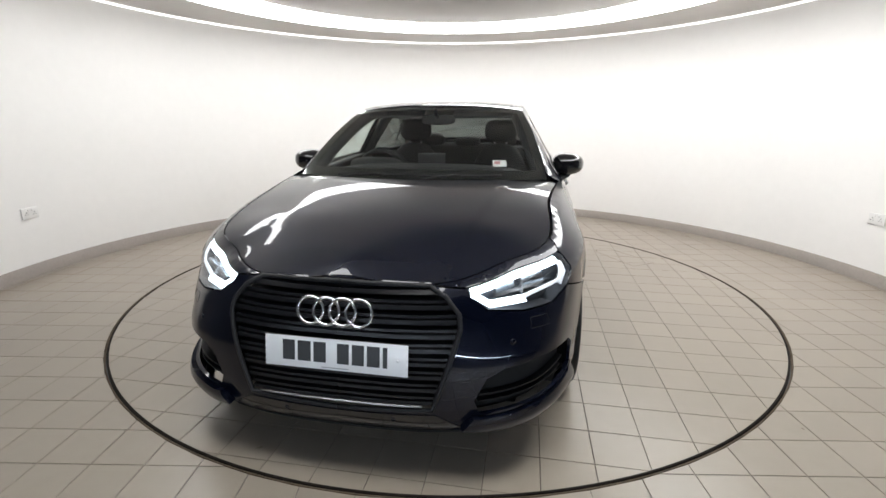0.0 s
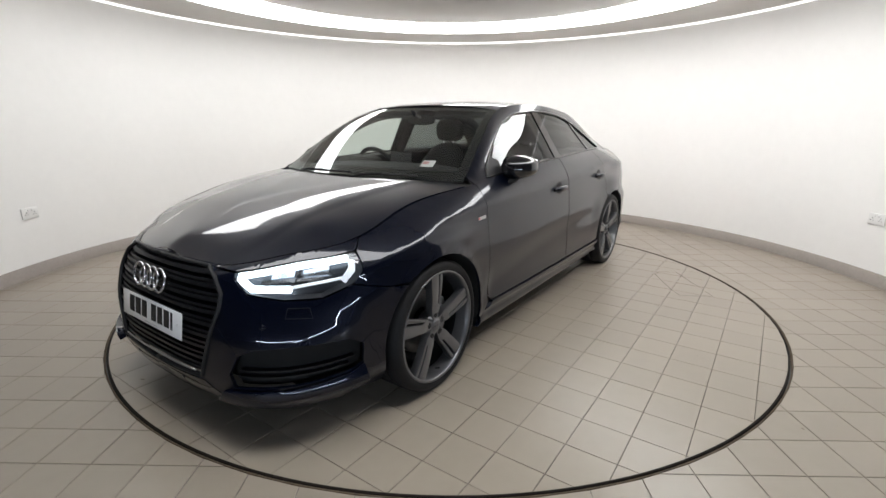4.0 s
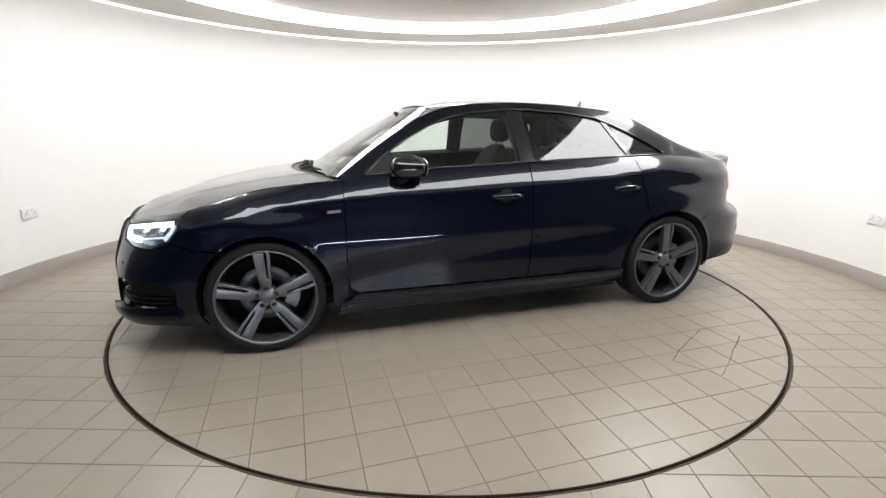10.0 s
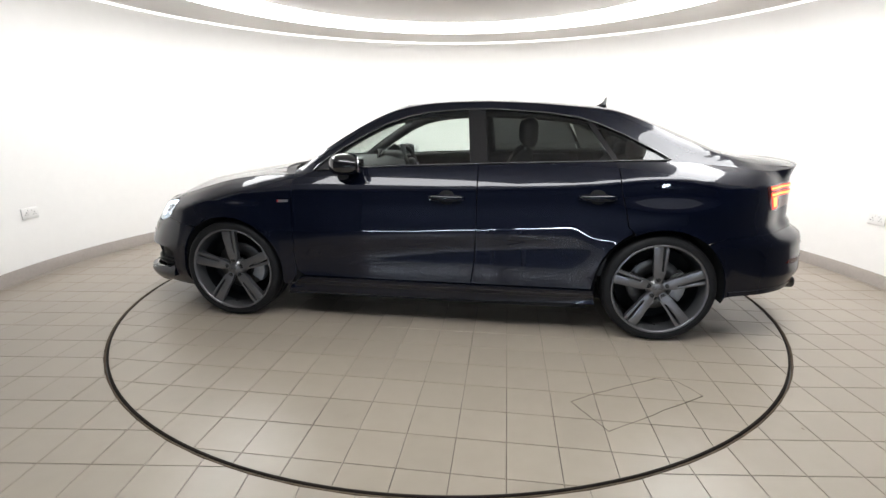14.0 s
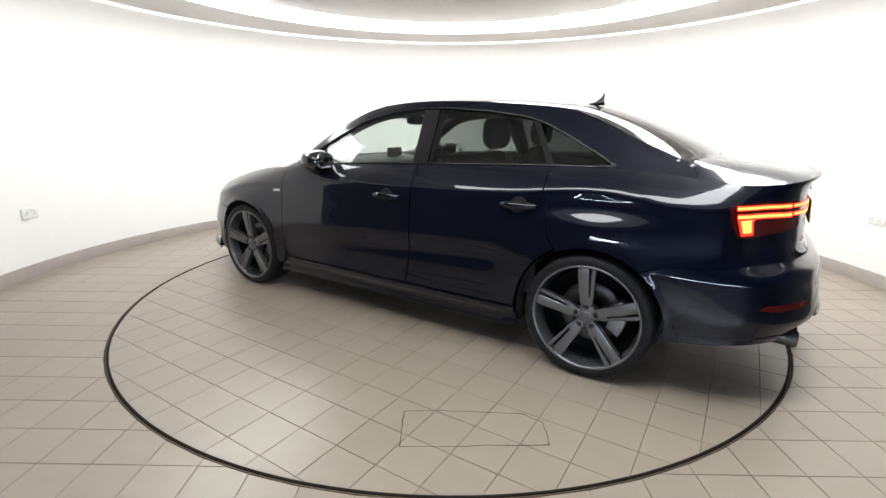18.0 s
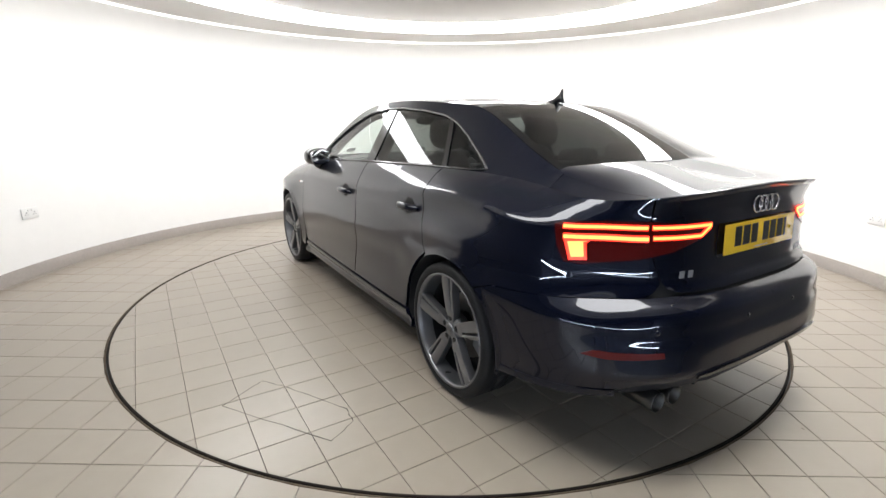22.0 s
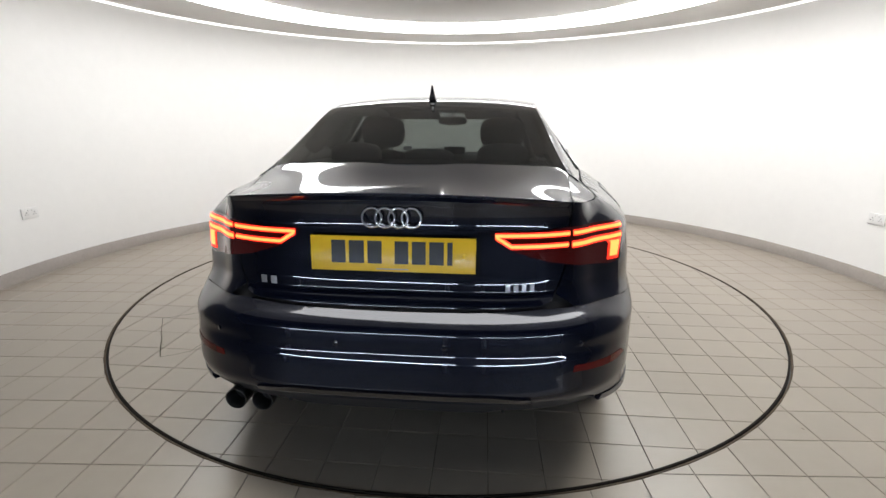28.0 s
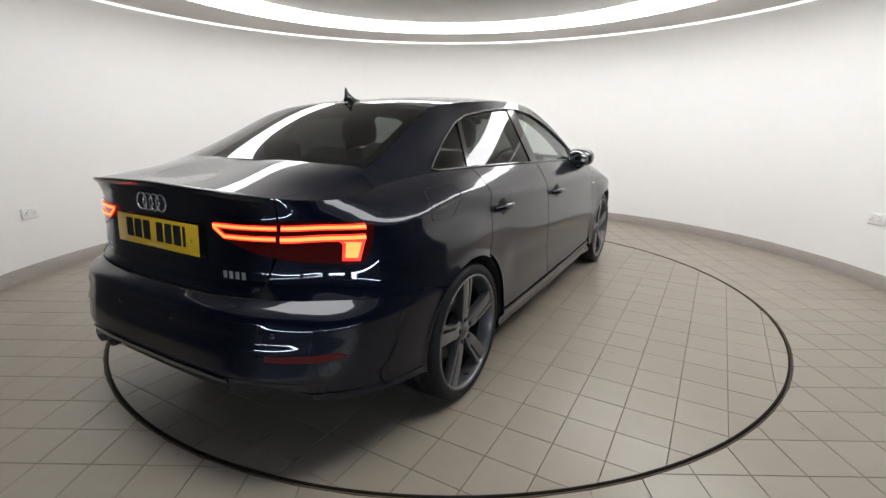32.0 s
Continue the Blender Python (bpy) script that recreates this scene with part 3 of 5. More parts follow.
def sheet(key, tab, fn):
    """The smoothest sheet that runs through the rim, the ridge line and, at the back, two rows of crown points."""
    pts = [(x, s * y, z) for x, y, z in tab[::7] for s in (1, -1)]
    nose = tab[:, 0].max() if key == "front" else tab[:, 0].min()
    for x in (np.linspace(0.82, nose - 0.06, 14) if key == "front" else np.linspace(-1.58, nose + 0.06, 9)):
        pts.append((x, 0.0, float(fn(x))))
    for q in (() if key == "front" else (0.3, 0.55, 0.8, 1.0)):
        for s in (1, -1):
            pts.append((-1.775 + 0.075 * q ** 2.2, s * 0.592 * q, 1.090 - 0.022 * q ** 2.2))
    for x in ((0.96, 1.1, 1.25, 1.4, 1.55, 1.7) if key == "front" else ()):
        sx = tab[:, 0] if key == "front" else -tab[:, 0]
        yr = float(np.interp(abs(x), sx, tab[:, 1]))
        for k in (0.4, 0.72):
            for s in (1, -1):
                pts.append((x, s * k * yr, float(fn(x)) - float(DROP[key](x)) * yr ** (3.1 if x > 0 else 6) * k ** 3.2))
    P = np.array(pts)
    n = len(P)

    def kern(d2):
        return 0.5 * d2 * np.log(np.maximum(d2, 1e-12))
    A = np.zeros((n + 3, n + 3))
    A[:n, :n] = kern(((P[:, None, :2] - P[None, :, :2]) ** 2).sum(-1)) + (1e-3 if key == "front" else 3e-3) * np.eye(n)
    A[:n, n:] = np.c_[np.ones(n), P[:, :2]]
    A[n:, :n] = A[:n, n:].T
    w = np.linalg.solve(A, np.r_[P[:, 2], 0, 0, 0])

    def at(x, y):
        return float(kern((P[:, 0] - x) ** 2 + (P[:, 1] - y) ** 2) @ w[:n] + w[n] + w[n + 1] * x + w[n + 2] * y)
    return at


SHEET_F, SHEET_B = sheet("front", RIM_FRONT, BONNET), sheet("back", RIM_BACK, BOOT)


def deck(x, y, raise_=0.0):
    """The upper skin of bonnet or boot: a crowned sheet that comes down onto the rim."""
    ay = abs(y)
    tab = RIM_FRONT if x > 0 else RIM_BACK
    at = SHEET_F if x > 0 else SHEET_B
    d2 = (tab[:, 0] - x) ** 2 + (tab[:, 1] - ay) ** 2
    i = int(d2.argmin())
    z = at(x, ay) + (tab[i, 2] - at(tab[i, 0], tab[i, 1])) * math.exp(-math.sqrt(d2[i]) / 0.07)
    if x > 0:
        yc = 0.37 + (2.0 - x) * 0.17
        fade = step01(0.02, 0.16, math.sqrt(d2[i]))
        z += 0.0045 * fade * (1 - step01(yc - 0.03, yc + 0.015, ay))
    return Vector((x, y, z + raise_))


# greenhouse
RAIL_Y = spline([-1.80, -1.70, -1.45, -1.25, -1.10, -0.7, -0.3, 0.0, 0.25, 0.48, 0.66, 0.80, 0.90], [0.600, 0.590, 0.560, 0.535, 0.522, 0.545, 0.552, 0.556, 0.562, 0.622, 0.672, 0.708, 0.730])
RAIL_Z = spline([-1.80, -1.70, -1.45, -1.25, -1.10, -0.9, -0.6, -0.3, 0.0, 0.146, 0.31, 0.48, 0.66, 0.80, 0.90], [1.034, 1.066, 1.166, 1.258, 1.312, 1.340, 1.362, 1.372, 1.362, 1.345, 1.300, 1.213, 1.100, 1.000, 0.930])
ROOF_Z = spline([-1.25, -1.10, -0.9, -0.6, -0.3, 0.0, 0.15, 0.32, 0.45], [1.312, 1.346, 1.372, 1.394, 1.401, 1.394, 1.382, 1.355, 1.315])
BELT_Y = spline([-1.76, -1.38, -1.0, -0.3, 0.5, 0.9], [skin(s_at(x), RIM_Z(s_at(x)) - 1e-5).y for x in (-1.76, -1.38, -1.0, -0.3, 0.5, 0.9)])


def flank(x, z, out=0.0, curl=0.0):
    """The side of the greenhouse, between belt and roof rail."""
    s = s_at(x)
    zb, zr = float(RIM_Z(s)), float(RAIL_Z(x))
    yb, yr = skin(s, zb - 1e-5).y, float(RAIL_Y(x))
    t = min(max((z - zb) / max(zr - zb, 0.03), -0.3), 1.0)
    bow = 0.001 * min(1, (zr - zb) / 0.3) * t * (1 - t)
    return Vector((x, yb + (yr - yb) * t + bow + out + curl * max(t, 0) ** 4 * (1 - t), z))


def roof(x, y):
    zr, zc = float(RAIL_Z(x)), float(ROOF_Z(x))
    q = abs(y) / float(RAIL_Y(x))
    return Vector((x, y, zc - (zc - zr) * min(q, 1.05) ** 2.6))


def screen(q, v, out=0.0):
    """The windscreen: q from -1 to 1 across, v from 0 at the cowl to 1 at the roof."""
    ex = 0.88 + (0.25 - 0.88) * v
    cx = 0.995 + (0.290 - 0.995) * v
    x = cx + (ex - cx) * abs(q) ** 2.6
    zc = 0.945 + (1.353 - 0.945) * v + 0.045 * v * (1 - v)
    ze = float(RAIL_Z(ex))
    z = zc + (ze - zc) * abs(q) ** 2.6
    return Vector((x + out * 0.5, q * float(RAIL_Y(ex)), z + out * 0.85))


def rear_screen(q, v, out=0.0):
    """The rear window: v from 0 at the boot to 1 at the roof."""
    ex = -1.70 + (-1.09 + 1.70) * v
    cx = -1.775 + (-1.135 + 1.775) * v
    x = cx + (ex - cx) * abs(q) ** 2.2
    zc = 1.088 + (1.341 - 1.088) * v + 0.065 * v * (1 - v)
    ze = float(RAIL_Z(ex))
    z = zc + (ze - zc) * abs(q) ** 2.2
    return Vector((x - out * 0.4, q * float(RAIL_Y(ex)), z + out * 0.9))


# ---- panels: an outline in the skin's own two coordinates, filled and bent onto it ----
def dense(outline, step):
    out = []
    n = len(outline)
    for i in range(n):
        (ax, ay), (bx, by) = outline[i], outline[(i + 1) % n]
        k = max(1, int(math.hypot(bx - ax, by - ay) / step))
        out += [(ax + (bx - ax) * j / k, ay + (by - ay) * j / k) for j in range(k)]
    return out


def shrink(outline, d):
    """Move a closed outline inwards by d."""
    n = len(outline)
    area = sum(outline[i][0] * outline[(i + 1) % n][1] - outline[(i + 1) % n][0] * outline[i][1] for i in range(n))
    sg = 1 if area > 0 else -1
    out = []
    for i in range(n):
        a, b, c = outline[i - 1], outline[i], outline[(i + 1) % n]
        n1, n2 = Vector((a[1] - b[1], b[0] - a[0])), Vector((b[1] - c[1], c[0] - b[0]))
        if n1.length < 1e-9 or n2.length < 1e-9:
            out.append(b)
            continue
        m = n1.normalized() + n2.normalized()
        if m.length < 1e-6:
            out.append(b)
            continue
        m.normalize()
        k = min(1 / max(0.4, m.dot(n1.normalized())), 2)
        out.append((b[0] + m.x * d * k * sg, b[1] + m.y * d * k * sg))
    return out


def inside(p, poly):
    hit = False
    for i in range(len(poly)):
        (ax, ay), (bx, by) = poly[i - 1], poly[i]
        if (ay > p.y) != (by > p.y) and p.x < (bx - ax) * (p.y - ay) / (by - ay) + ax:
            hit = not hit
    return hit


def panel(outline, fn, step=0.025, gap=0.0018, depth=0.012, holes=(), bm=None, mirror=False, edge=None, both=False, inward=None):
    """A bent sheet with turned-in edges. fn takes the outline's two coordinates; mirror flips it to the other side, both makes the two halves one."""
    edge = edge or step
    loops = [shrink(dense(outline, edge), gap)] + [shrink(dense(h, edge), -gap) for h in holes]
    pts, edges = [], []
    for lp in loops:
        k = len(pts)
        pts += [Vector(p) for p in lp]
        edges += [(k + i, k + (i + 1) % len(lp)) for i in range(len(lp))]
    rim = np.array([p for lp in loops for p in lp])
    lo, hi = rim.min(0), rim.max(0)
    for gx in np.arange(math.floor(lo[0] / step) * step, hi[0], step):
        for gy in np.arange(math.floor(lo[1] / step) * step, hi[1], step):
            if ((rim - (gx, gy)) ** 2).sum(1).min() > (0.45 * step) ** 2:
                pts.append(Vector((gx, gy)))
    v2, _, tris, _, _, _ = geometry.delaunay_2d_cdt(pts, edges, [], 1, 1e-6)
    if holes:
        tris = [t for t in tris if not any(inside((v2[t[0]] + v2[t[1]] + v2[t[2]]) / 3, h) for h in loops[1:])]
    place = [fn(p.x, p.y) for p in v2]
    bm = bm or bmesh.new()
    for flip in ((False, True) if both else (mirror,)):
        vs = [bm.verts.new((p.x, -p.y if flip else p.y, p.z)) for p in place]
        fs = []
        for t in tris:
            try:
                fs.append(bm.faces.new([vs[i] for i in (t[::-1] if flip else t)]))
            except ValueError:
                pass
        bmesh.ops.delete(bm, geom=[v for v in vs if not v.link_faces], context="VERTS")
        if both:
            continue
        turn_in(bm, fs, depth, inward)
    if both:
        bmesh.ops.remove_doubles(bm, verts=[v for v in bm.verts if abs(v.co.y) < 0.004], dist=0.006)
        turn_in(bm, bm.faces[:], depth, inward)
    return bm


def turn_in(bm, fs, depth, inward=None):
    """Point faces outwards and give the free border a turned-in flange."""
    bmesh.ops.recalc_face_normals(bm, faces=fs)
    f0 = max(fs, key=lambda f: f.calc_area())
    c = f0.calc_center_median()
    if f0.normal.dot(c - (inward or Vector((c.x * 0.8, 0, 0.62)))) < 0:
        bmesh.ops.reverse_faces(bm, faces=fs)
    bm.normal_update()
    for f in fs:
        f.smooth = True
    if not depth:
        return
    border = [e for e in {e for f in fs for e in f.edges} if len(e.link_faces) == 1]
    nor = {v: v.normal.copy() for e in border for v in e.verts}
    low = {v: bm.verts.new(v.co - n * depth) for v, n in nor.items()}
    for e in border:
        a, b = e.verts
        f = e.link_faces[0]
        for l in f.loops:
            if l.edge == e:
                a, b = l.vert, l.link_loop_next.vert
        bm.faces.new((b, a, low[a], low[b]))
        e.smooth = False


def arc(cx, cz, r, a0, a1, n=18):
    return [(cx + r * math.cos(radians(a0 + (a1 - a0) * i / n)), cz + r * math.sin(radians(a0 + (a1 - a0) * i / n))) for i in range(n + 1)]


def rim_run(s0, s1, n=24, low=0.0):
    return [(s, float(RIM_Z(s)) - 1e-5 - low) for s in np.linspace(s0, s1, n)]


ARCH_F, ARCH_R = 0.350, 0.355
def hexagon(r, n=6):
    return [(r * math.cos(2 * math.pi * k / n), r * math.sin(2 * math.pi * k / n)) for k in range(n)]


def torus(R, r, m, bm=None, n=40, k=10, sy=1.0):
    bm = bm or bmesh.new()
    rows = []
    for i in range(n):
        a = 2 * math.pi * i / n
        rows.append([bm.verts.new(m @ Vector(((R + r * math.cos(b)) * math.cos(a), (R + r * math.cos(b)) * math.sin(a) * sy, r * math.sin(b)))) for b in [2 * math.pi * j / k for j in range(k)]])
    for i in range(n):
        for j in range(k):
            f = bm.faces.new((rows[i][j], rows[(i + 1) % n][j], rows[(i + 1) % n][(j + 1) % k], rows[i][(j + 1) % k]))
            f.smooth = True
    return bm


def superball(sx, sy, sz, p=2.6, n=20, at=(0, 0, 0), bm=None, shape=None):
    """A rounded block; shape(v) may bend it."""
    bm = bm or bmesh.new()
    g = bmesh.ops.create_uvsphere(bm, u_segments=n * 2, v_segments=n, radius=1)
    for v in g["verts"]:
        c = v.co
        k = (abs(c.x) ** p + abs(c.y) ** p + abs(c.z) ** p) ** (-1 / p)
        q = Vector((c.x * k * sx, c.y * k * sy, c.z * k * sz))
        v.co = (shape(q) if shape else q) + Vector(at)
    for f in bm.faces:
        f.smooth = True
    return bm


def plate_shape(poly, y0, y1, bm=None, bevel=0.0, m=None):
    """A slab: an outline in x and z, from depth y0 to y1."""
    bm = bm or bmesh.new()
    m = m or Matrix.Identity(4)
    a = [bm.verts.new(m @ Vector((x, y0, z))) for x, z in poly]
    b = [bm.verts.new(m @ Vector((x, y1, z))) for x, z in poly]
    n = len(poly)
    fs = [bm.faces.new(a), bm.faces.new(b[::-1])]
    for i in range(n):
        fs.append(bm.faces.new((a[(i + 1) % n], a[i], b[i], b[(i + 1) % n])))
    bmesh.ops.recalc_face_normals(bm, faces=fs)
    if bevel:
        es = list({e for f in fs for e in f.edges})
        bmesh.ops.bevel(bm, geom=es, offset=bevel, segments=2, affect="EDGES", profile=0.5)
    return bm


def wheel(car, x, side):
    """A five-spoke alloy wheel. Its own y points outwards."""
    w = new("wheel")
    w.parent = car
    w.matrix_basis = pose(x, side * 0.765, WZ, 0, 0, 0 if side > 0 else 180)
    turn = Matrix.Rotation(radians(-90), 4, "X")
    prof = [(0.250, -0.108), (0.285, -0.118), (0.306, -0.112), (0.315, -0.098), (0.3185, -0.06), (0.3185, -0.035), (0.312, -0.034), (0.312, -0.028), (0.3185, -0.027), (0.3185, 0.027), (0.312, 0.028), (0.312, 0.034), (0.3185, 0.035), (0.3185, 0.06), (0.315, 0.098), (0.306, 0.112), (0.288, 0.1185), (0.274, 0.116), (0.266, 0.112), (0.262, 0.102)]
    part("tyre", crisp(lathe(prof, 72, m=turn), 50), M_RUBBER, w, "black low-profile tyre")
    prof = [(0.263, 0.100), (0.2685, 0.112), (0.2670, 0.1155), (0.2600, 0.1155), (0.2545, 0.108), (0.2520, 0.09), (0.244, 0.05), (0.236, -0.02), (0.238, -0.09), (0.250, -0.105)]
    part("rim", crisp(lathe(prof, 72, m=turn), 50), M_RIMGREY, w, "grey painted alloy rim")
    prof = [(0.231, 0.05), (0.228, -0.03), (0.225, -0.075), (0.06, -0.075)]
    part("barrel", crisp(lathe(prof, 48, m=turn), 60), M_BARREL, w)
    prof = [(0.070, 0.002), (0.153, 0.002), (0.155, 0.000), (0.155, -0.022), (0.153, -0.024), (0.070, -0.024)]
    part("brake_disc", crisp(lathe(prof, 56, m=turn, close=True), 40), M_DISC, w, "grey steel brake disc")
    bm = bmesh.new()
    cal = arc(0, 0, 0.175, 150, 215, 10) + arc(0, 0, 0.100, 215, 150, 8)
    plate_shape(cal, -0.04, 0.025, bm, 0.006)
    part("caliper", crisp(bm), M_CALIPER, w, "cast grey brake caliper")
    # spokes: a broad blade with a narrow prong beside it
    for k in range(5):
        a = Matrix.Rotation(radians(-(88 - 90 + 72 * k)), 4, "Y")
        bm = bmesh.new()

        def lay(poly, dy, bm=bm, a=a):
            vs = []
            for (px, pz) in poly:
                r = math.hypot(px, pz)
                top = 0.088 + 0.018 * math.sin(min(1, max(0, (r - 0.05) / 0.2)) * math.pi / 2) + dy
                vs.append((px, pz, top))
            up = [bm.verts.new(a @ Vector((px, t, pz))) for px, pz, t in vs]
            lo = [bm.verts.new(a @ Vector((px * 0.9, t - 0.042, pz))) for px, pz, t in vs]
            n = len(up)
            fs = []
            for i in range(n // 2 - 1):
                j = n - 1 - i
                fs.append(bm.faces.new((up[i], up[i + 1], up[j - 1], up[j])))
                fs.append(bm.faces.new((lo[j], lo[j - 1], lo[i + 1], lo[i])))
            for i in range(n):
                fs.append(bm.faces.new((up[(i + 1) % n], up[i], lo[i], lo[(i + 1) % n])))
            bmesh.ops.recalc_face_normals(bm, faces=fs)
            es = [e for e in {e for f in fs for e in f.edges} if len(e.link_faces) == 2 and e.calc_face_angle() > 0.7]
            bmesh.ops.bevel(bm, geom=es, offset=0.0028, segments=2, affect="EDGES", profile=0.5)
        rr = [0.030, 0.055, 0.080, 0.094, 0.099, 0.107, 0.150, 0.200, 0.235, 0.257]
        left = [(0.018 + 0.014 * step01(0.03, 0.10, r) + 0.012 * step01(0.1, 0.25, r), r) for r in rr]
        right = [(-0.018 - 0.016 * step01(0.03, 0.09, r) if r < 0.100 else -0.012 + 0.002 * step01(0.13, 0.25, r), r) for r in rr]
        lay(right + left[::-1], 0.0)
        rr = np.linspace(0.086, 0.257, 8)
        left = [(-0.0215 - 0.002 * step01(0.10, 0.25, r), r) for r in rr]
        right = [(-0.0335 - 0.0095 * step01(0.09, 0.25, r), r) for r in rr]
        lay(right + left[::-1], -0.001)
        part("spoke", crisp(bm, 40), M_RIMGREY, w)
        bolt = lathe([(0.0005, 0.0935), (0.0060, 0.0935), (0.0085, 0.0915), (0.0085, 0.080)], 6, m=a @ Matrix.Translation((0, 0, 0.056)) @ turn)
        part("wheel_bolt", bolt, M_BARREL, w)
        cup = lathe([(0.0150, 0.084), (0.0148, 0.0903), (0.0135, 0.0908), (0.0125, 0.0900), (0.0005, 0.0900)], 20, m=a @ Matrix.Translation((0, 0, 0.056)) @ turn)
        part("bolt_seat", crisp(cup), M_DARK, w)
    part("hub", crisp(lathe([(0.0005, 0.0905), (0.034, 0.0905), (0.038, 0.087), (0.054, 0.076), (0.058, 0.066), (0.058, 0.02)], 40, m=turn), 40), M_RIMGREY, w)
    part("centre_cap", crisp(lathe([(0.0005, 0.0965), (0.024, 0.0955), (0.029, 0.0915), (0.029, 0.088)], 32, m=turn), 40), M_RIMGREY, w, "grey wheel centre cap")
    bm = bmesh.new()
    for i in range(4):
        torus(0.0055, 0.0008, Matrix.Translation((-0.0135 + 0.009 * i, 0.0958, 0.0)) @ turn, bm, 20, 6)
    part("cap_rings", bm, M_BARREL, w)
    part("tyre_valve", tube([(0.0, 0.085, -0.225), (0.0, 0.112, -0.214)], 0.004), M_BLACK, w)
    return w


def in_arch(name, car, x, side, r):
    """The black liner of a wheel arch."""
    bm = bmesh.new()
    rows = []
    for i in range(29):
        a = radians(-12 + 204 * i / 28)
        px, pz = x + (r + 0.006) * math.cos(a), WZ + (r + 0.006) * math.sin(a)
        yo = skin(s_at(px), min(max(pz, 0.2), 0.72)).y - 0.014
        rows.append([bm.verts.new((px, side * yy, pz)) for yy in (yo, 0.62, 0.50)])
    for p, q in zip(rows, rows[1:]):
        for j in range(2):
            bm.faces.new((p[j], q[j], q[j + 1], p[j + 1]))
    hub = bm.verts.new((x, side * 0.50, WZ))
    for p, q in zip(rows, rows[1:]):
        bm.faces.new((p[2], q[2], hub))
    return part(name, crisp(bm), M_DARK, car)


def strip_on(fn, path, width, lift, height, bm=None, mirror=False):
    """A thin strip along a path of skin coordinates, standing a little proud."""
    bm = bm or bmesh.new()
    sg = -1 if mirror else 1
    prev = None
    first = None
    n = len(path)
    for i in range(n):
        a, b = path[max(i - 1, 0)], path[min(i + 1, n - 1)]
        d = Vector((b[0] - a[0], b[1] - a[1])).normalized()
        nx, ny = -d.y * width / 2, d.x * width / 2
        row = []
        for k, l in ((1, lift), (1, lift + height), (-1, lift + height), (-1, lift)):
            p = fn(path[i][0] + nx * k, path[i][1] + ny * k, l)
            row.append(bm.verts.new((p.x, sg * p.y, p.z)))
        if prev:
            for j in range(4):
                bm.faces.new((prev[j], prev[(j + 1) % 4], row[(j + 1) % 4], row[j]))
        else:
            first = row
        prev = row
    bm.faces.new(first)
    bm.faces.new(prev[::-1])
    bmesh.ops.recalc_face_normals(bm, faces=bm.faces)
    return bm


def lift_patch(fn, outline, lift, step=0.02, mirror=False, depth=0.006, edge=None, gap=0.0):
    return panel(outline, lambda a, b: fn(a, b, lift), step, gap, depth, mirror=mirror, edge=edge)


def run(a, b, n):
    return [(a[0] + (b[0] - a[0]) * i / n, a[1] + (b[1] - a[1]) * i / n) for i in range(n + 1)]


# window outline on the flank: x and z
DLO = [(0.735, 0.957), (0.30, 0.989), (-0.30, 1.013), (-0.70, 1.025), (-1.02, 1.034), (-1.345, 1.040), (-1.375, 1.046),
       (-1.30, 1.090), (-1.13, 1.178), (-0.98, 1.243), (-0.86, 1.279), (-0.64, 1.309), (-0.37, 1.327), (-0.20, 1.327), (0.05, 1.306), (0.18, 1.277), (0.30, 1.236), (0.45, 1.160), (0.60, 1.068), (0.70, 0.995)]


def dlo_part(x0a, x0b, x1a, x1b):
    """The window outline between two slanting lines (x at the belt, x at the roof)."""
    poly = [(p[0], p[1]) for p in DLO]

    def cut(poly, xa, xb, keep):
        k = (xb - xa) / 0.32
        return clip_half(poly, keep, -keep * k, keep * (xa - k * 1.0))
    poly = cut(poly, x0a, x0b, -1)
    return cut(poly, x1a, x1b, 1)


# seam between boot lid and quarter
SEAM = -2.290
SEAM_AT = [(p.x, p.y) for s, p in RIM if s <= SEAM][-1]
# half outline of the grille: y and z
HEXA = [(0.0, 0.7085), (0.328, 0.697), (0.384, 0.668), (0.430, 0.610), (0.431, 0.562), (0.336, 0.278), (0.0, 0.265)]


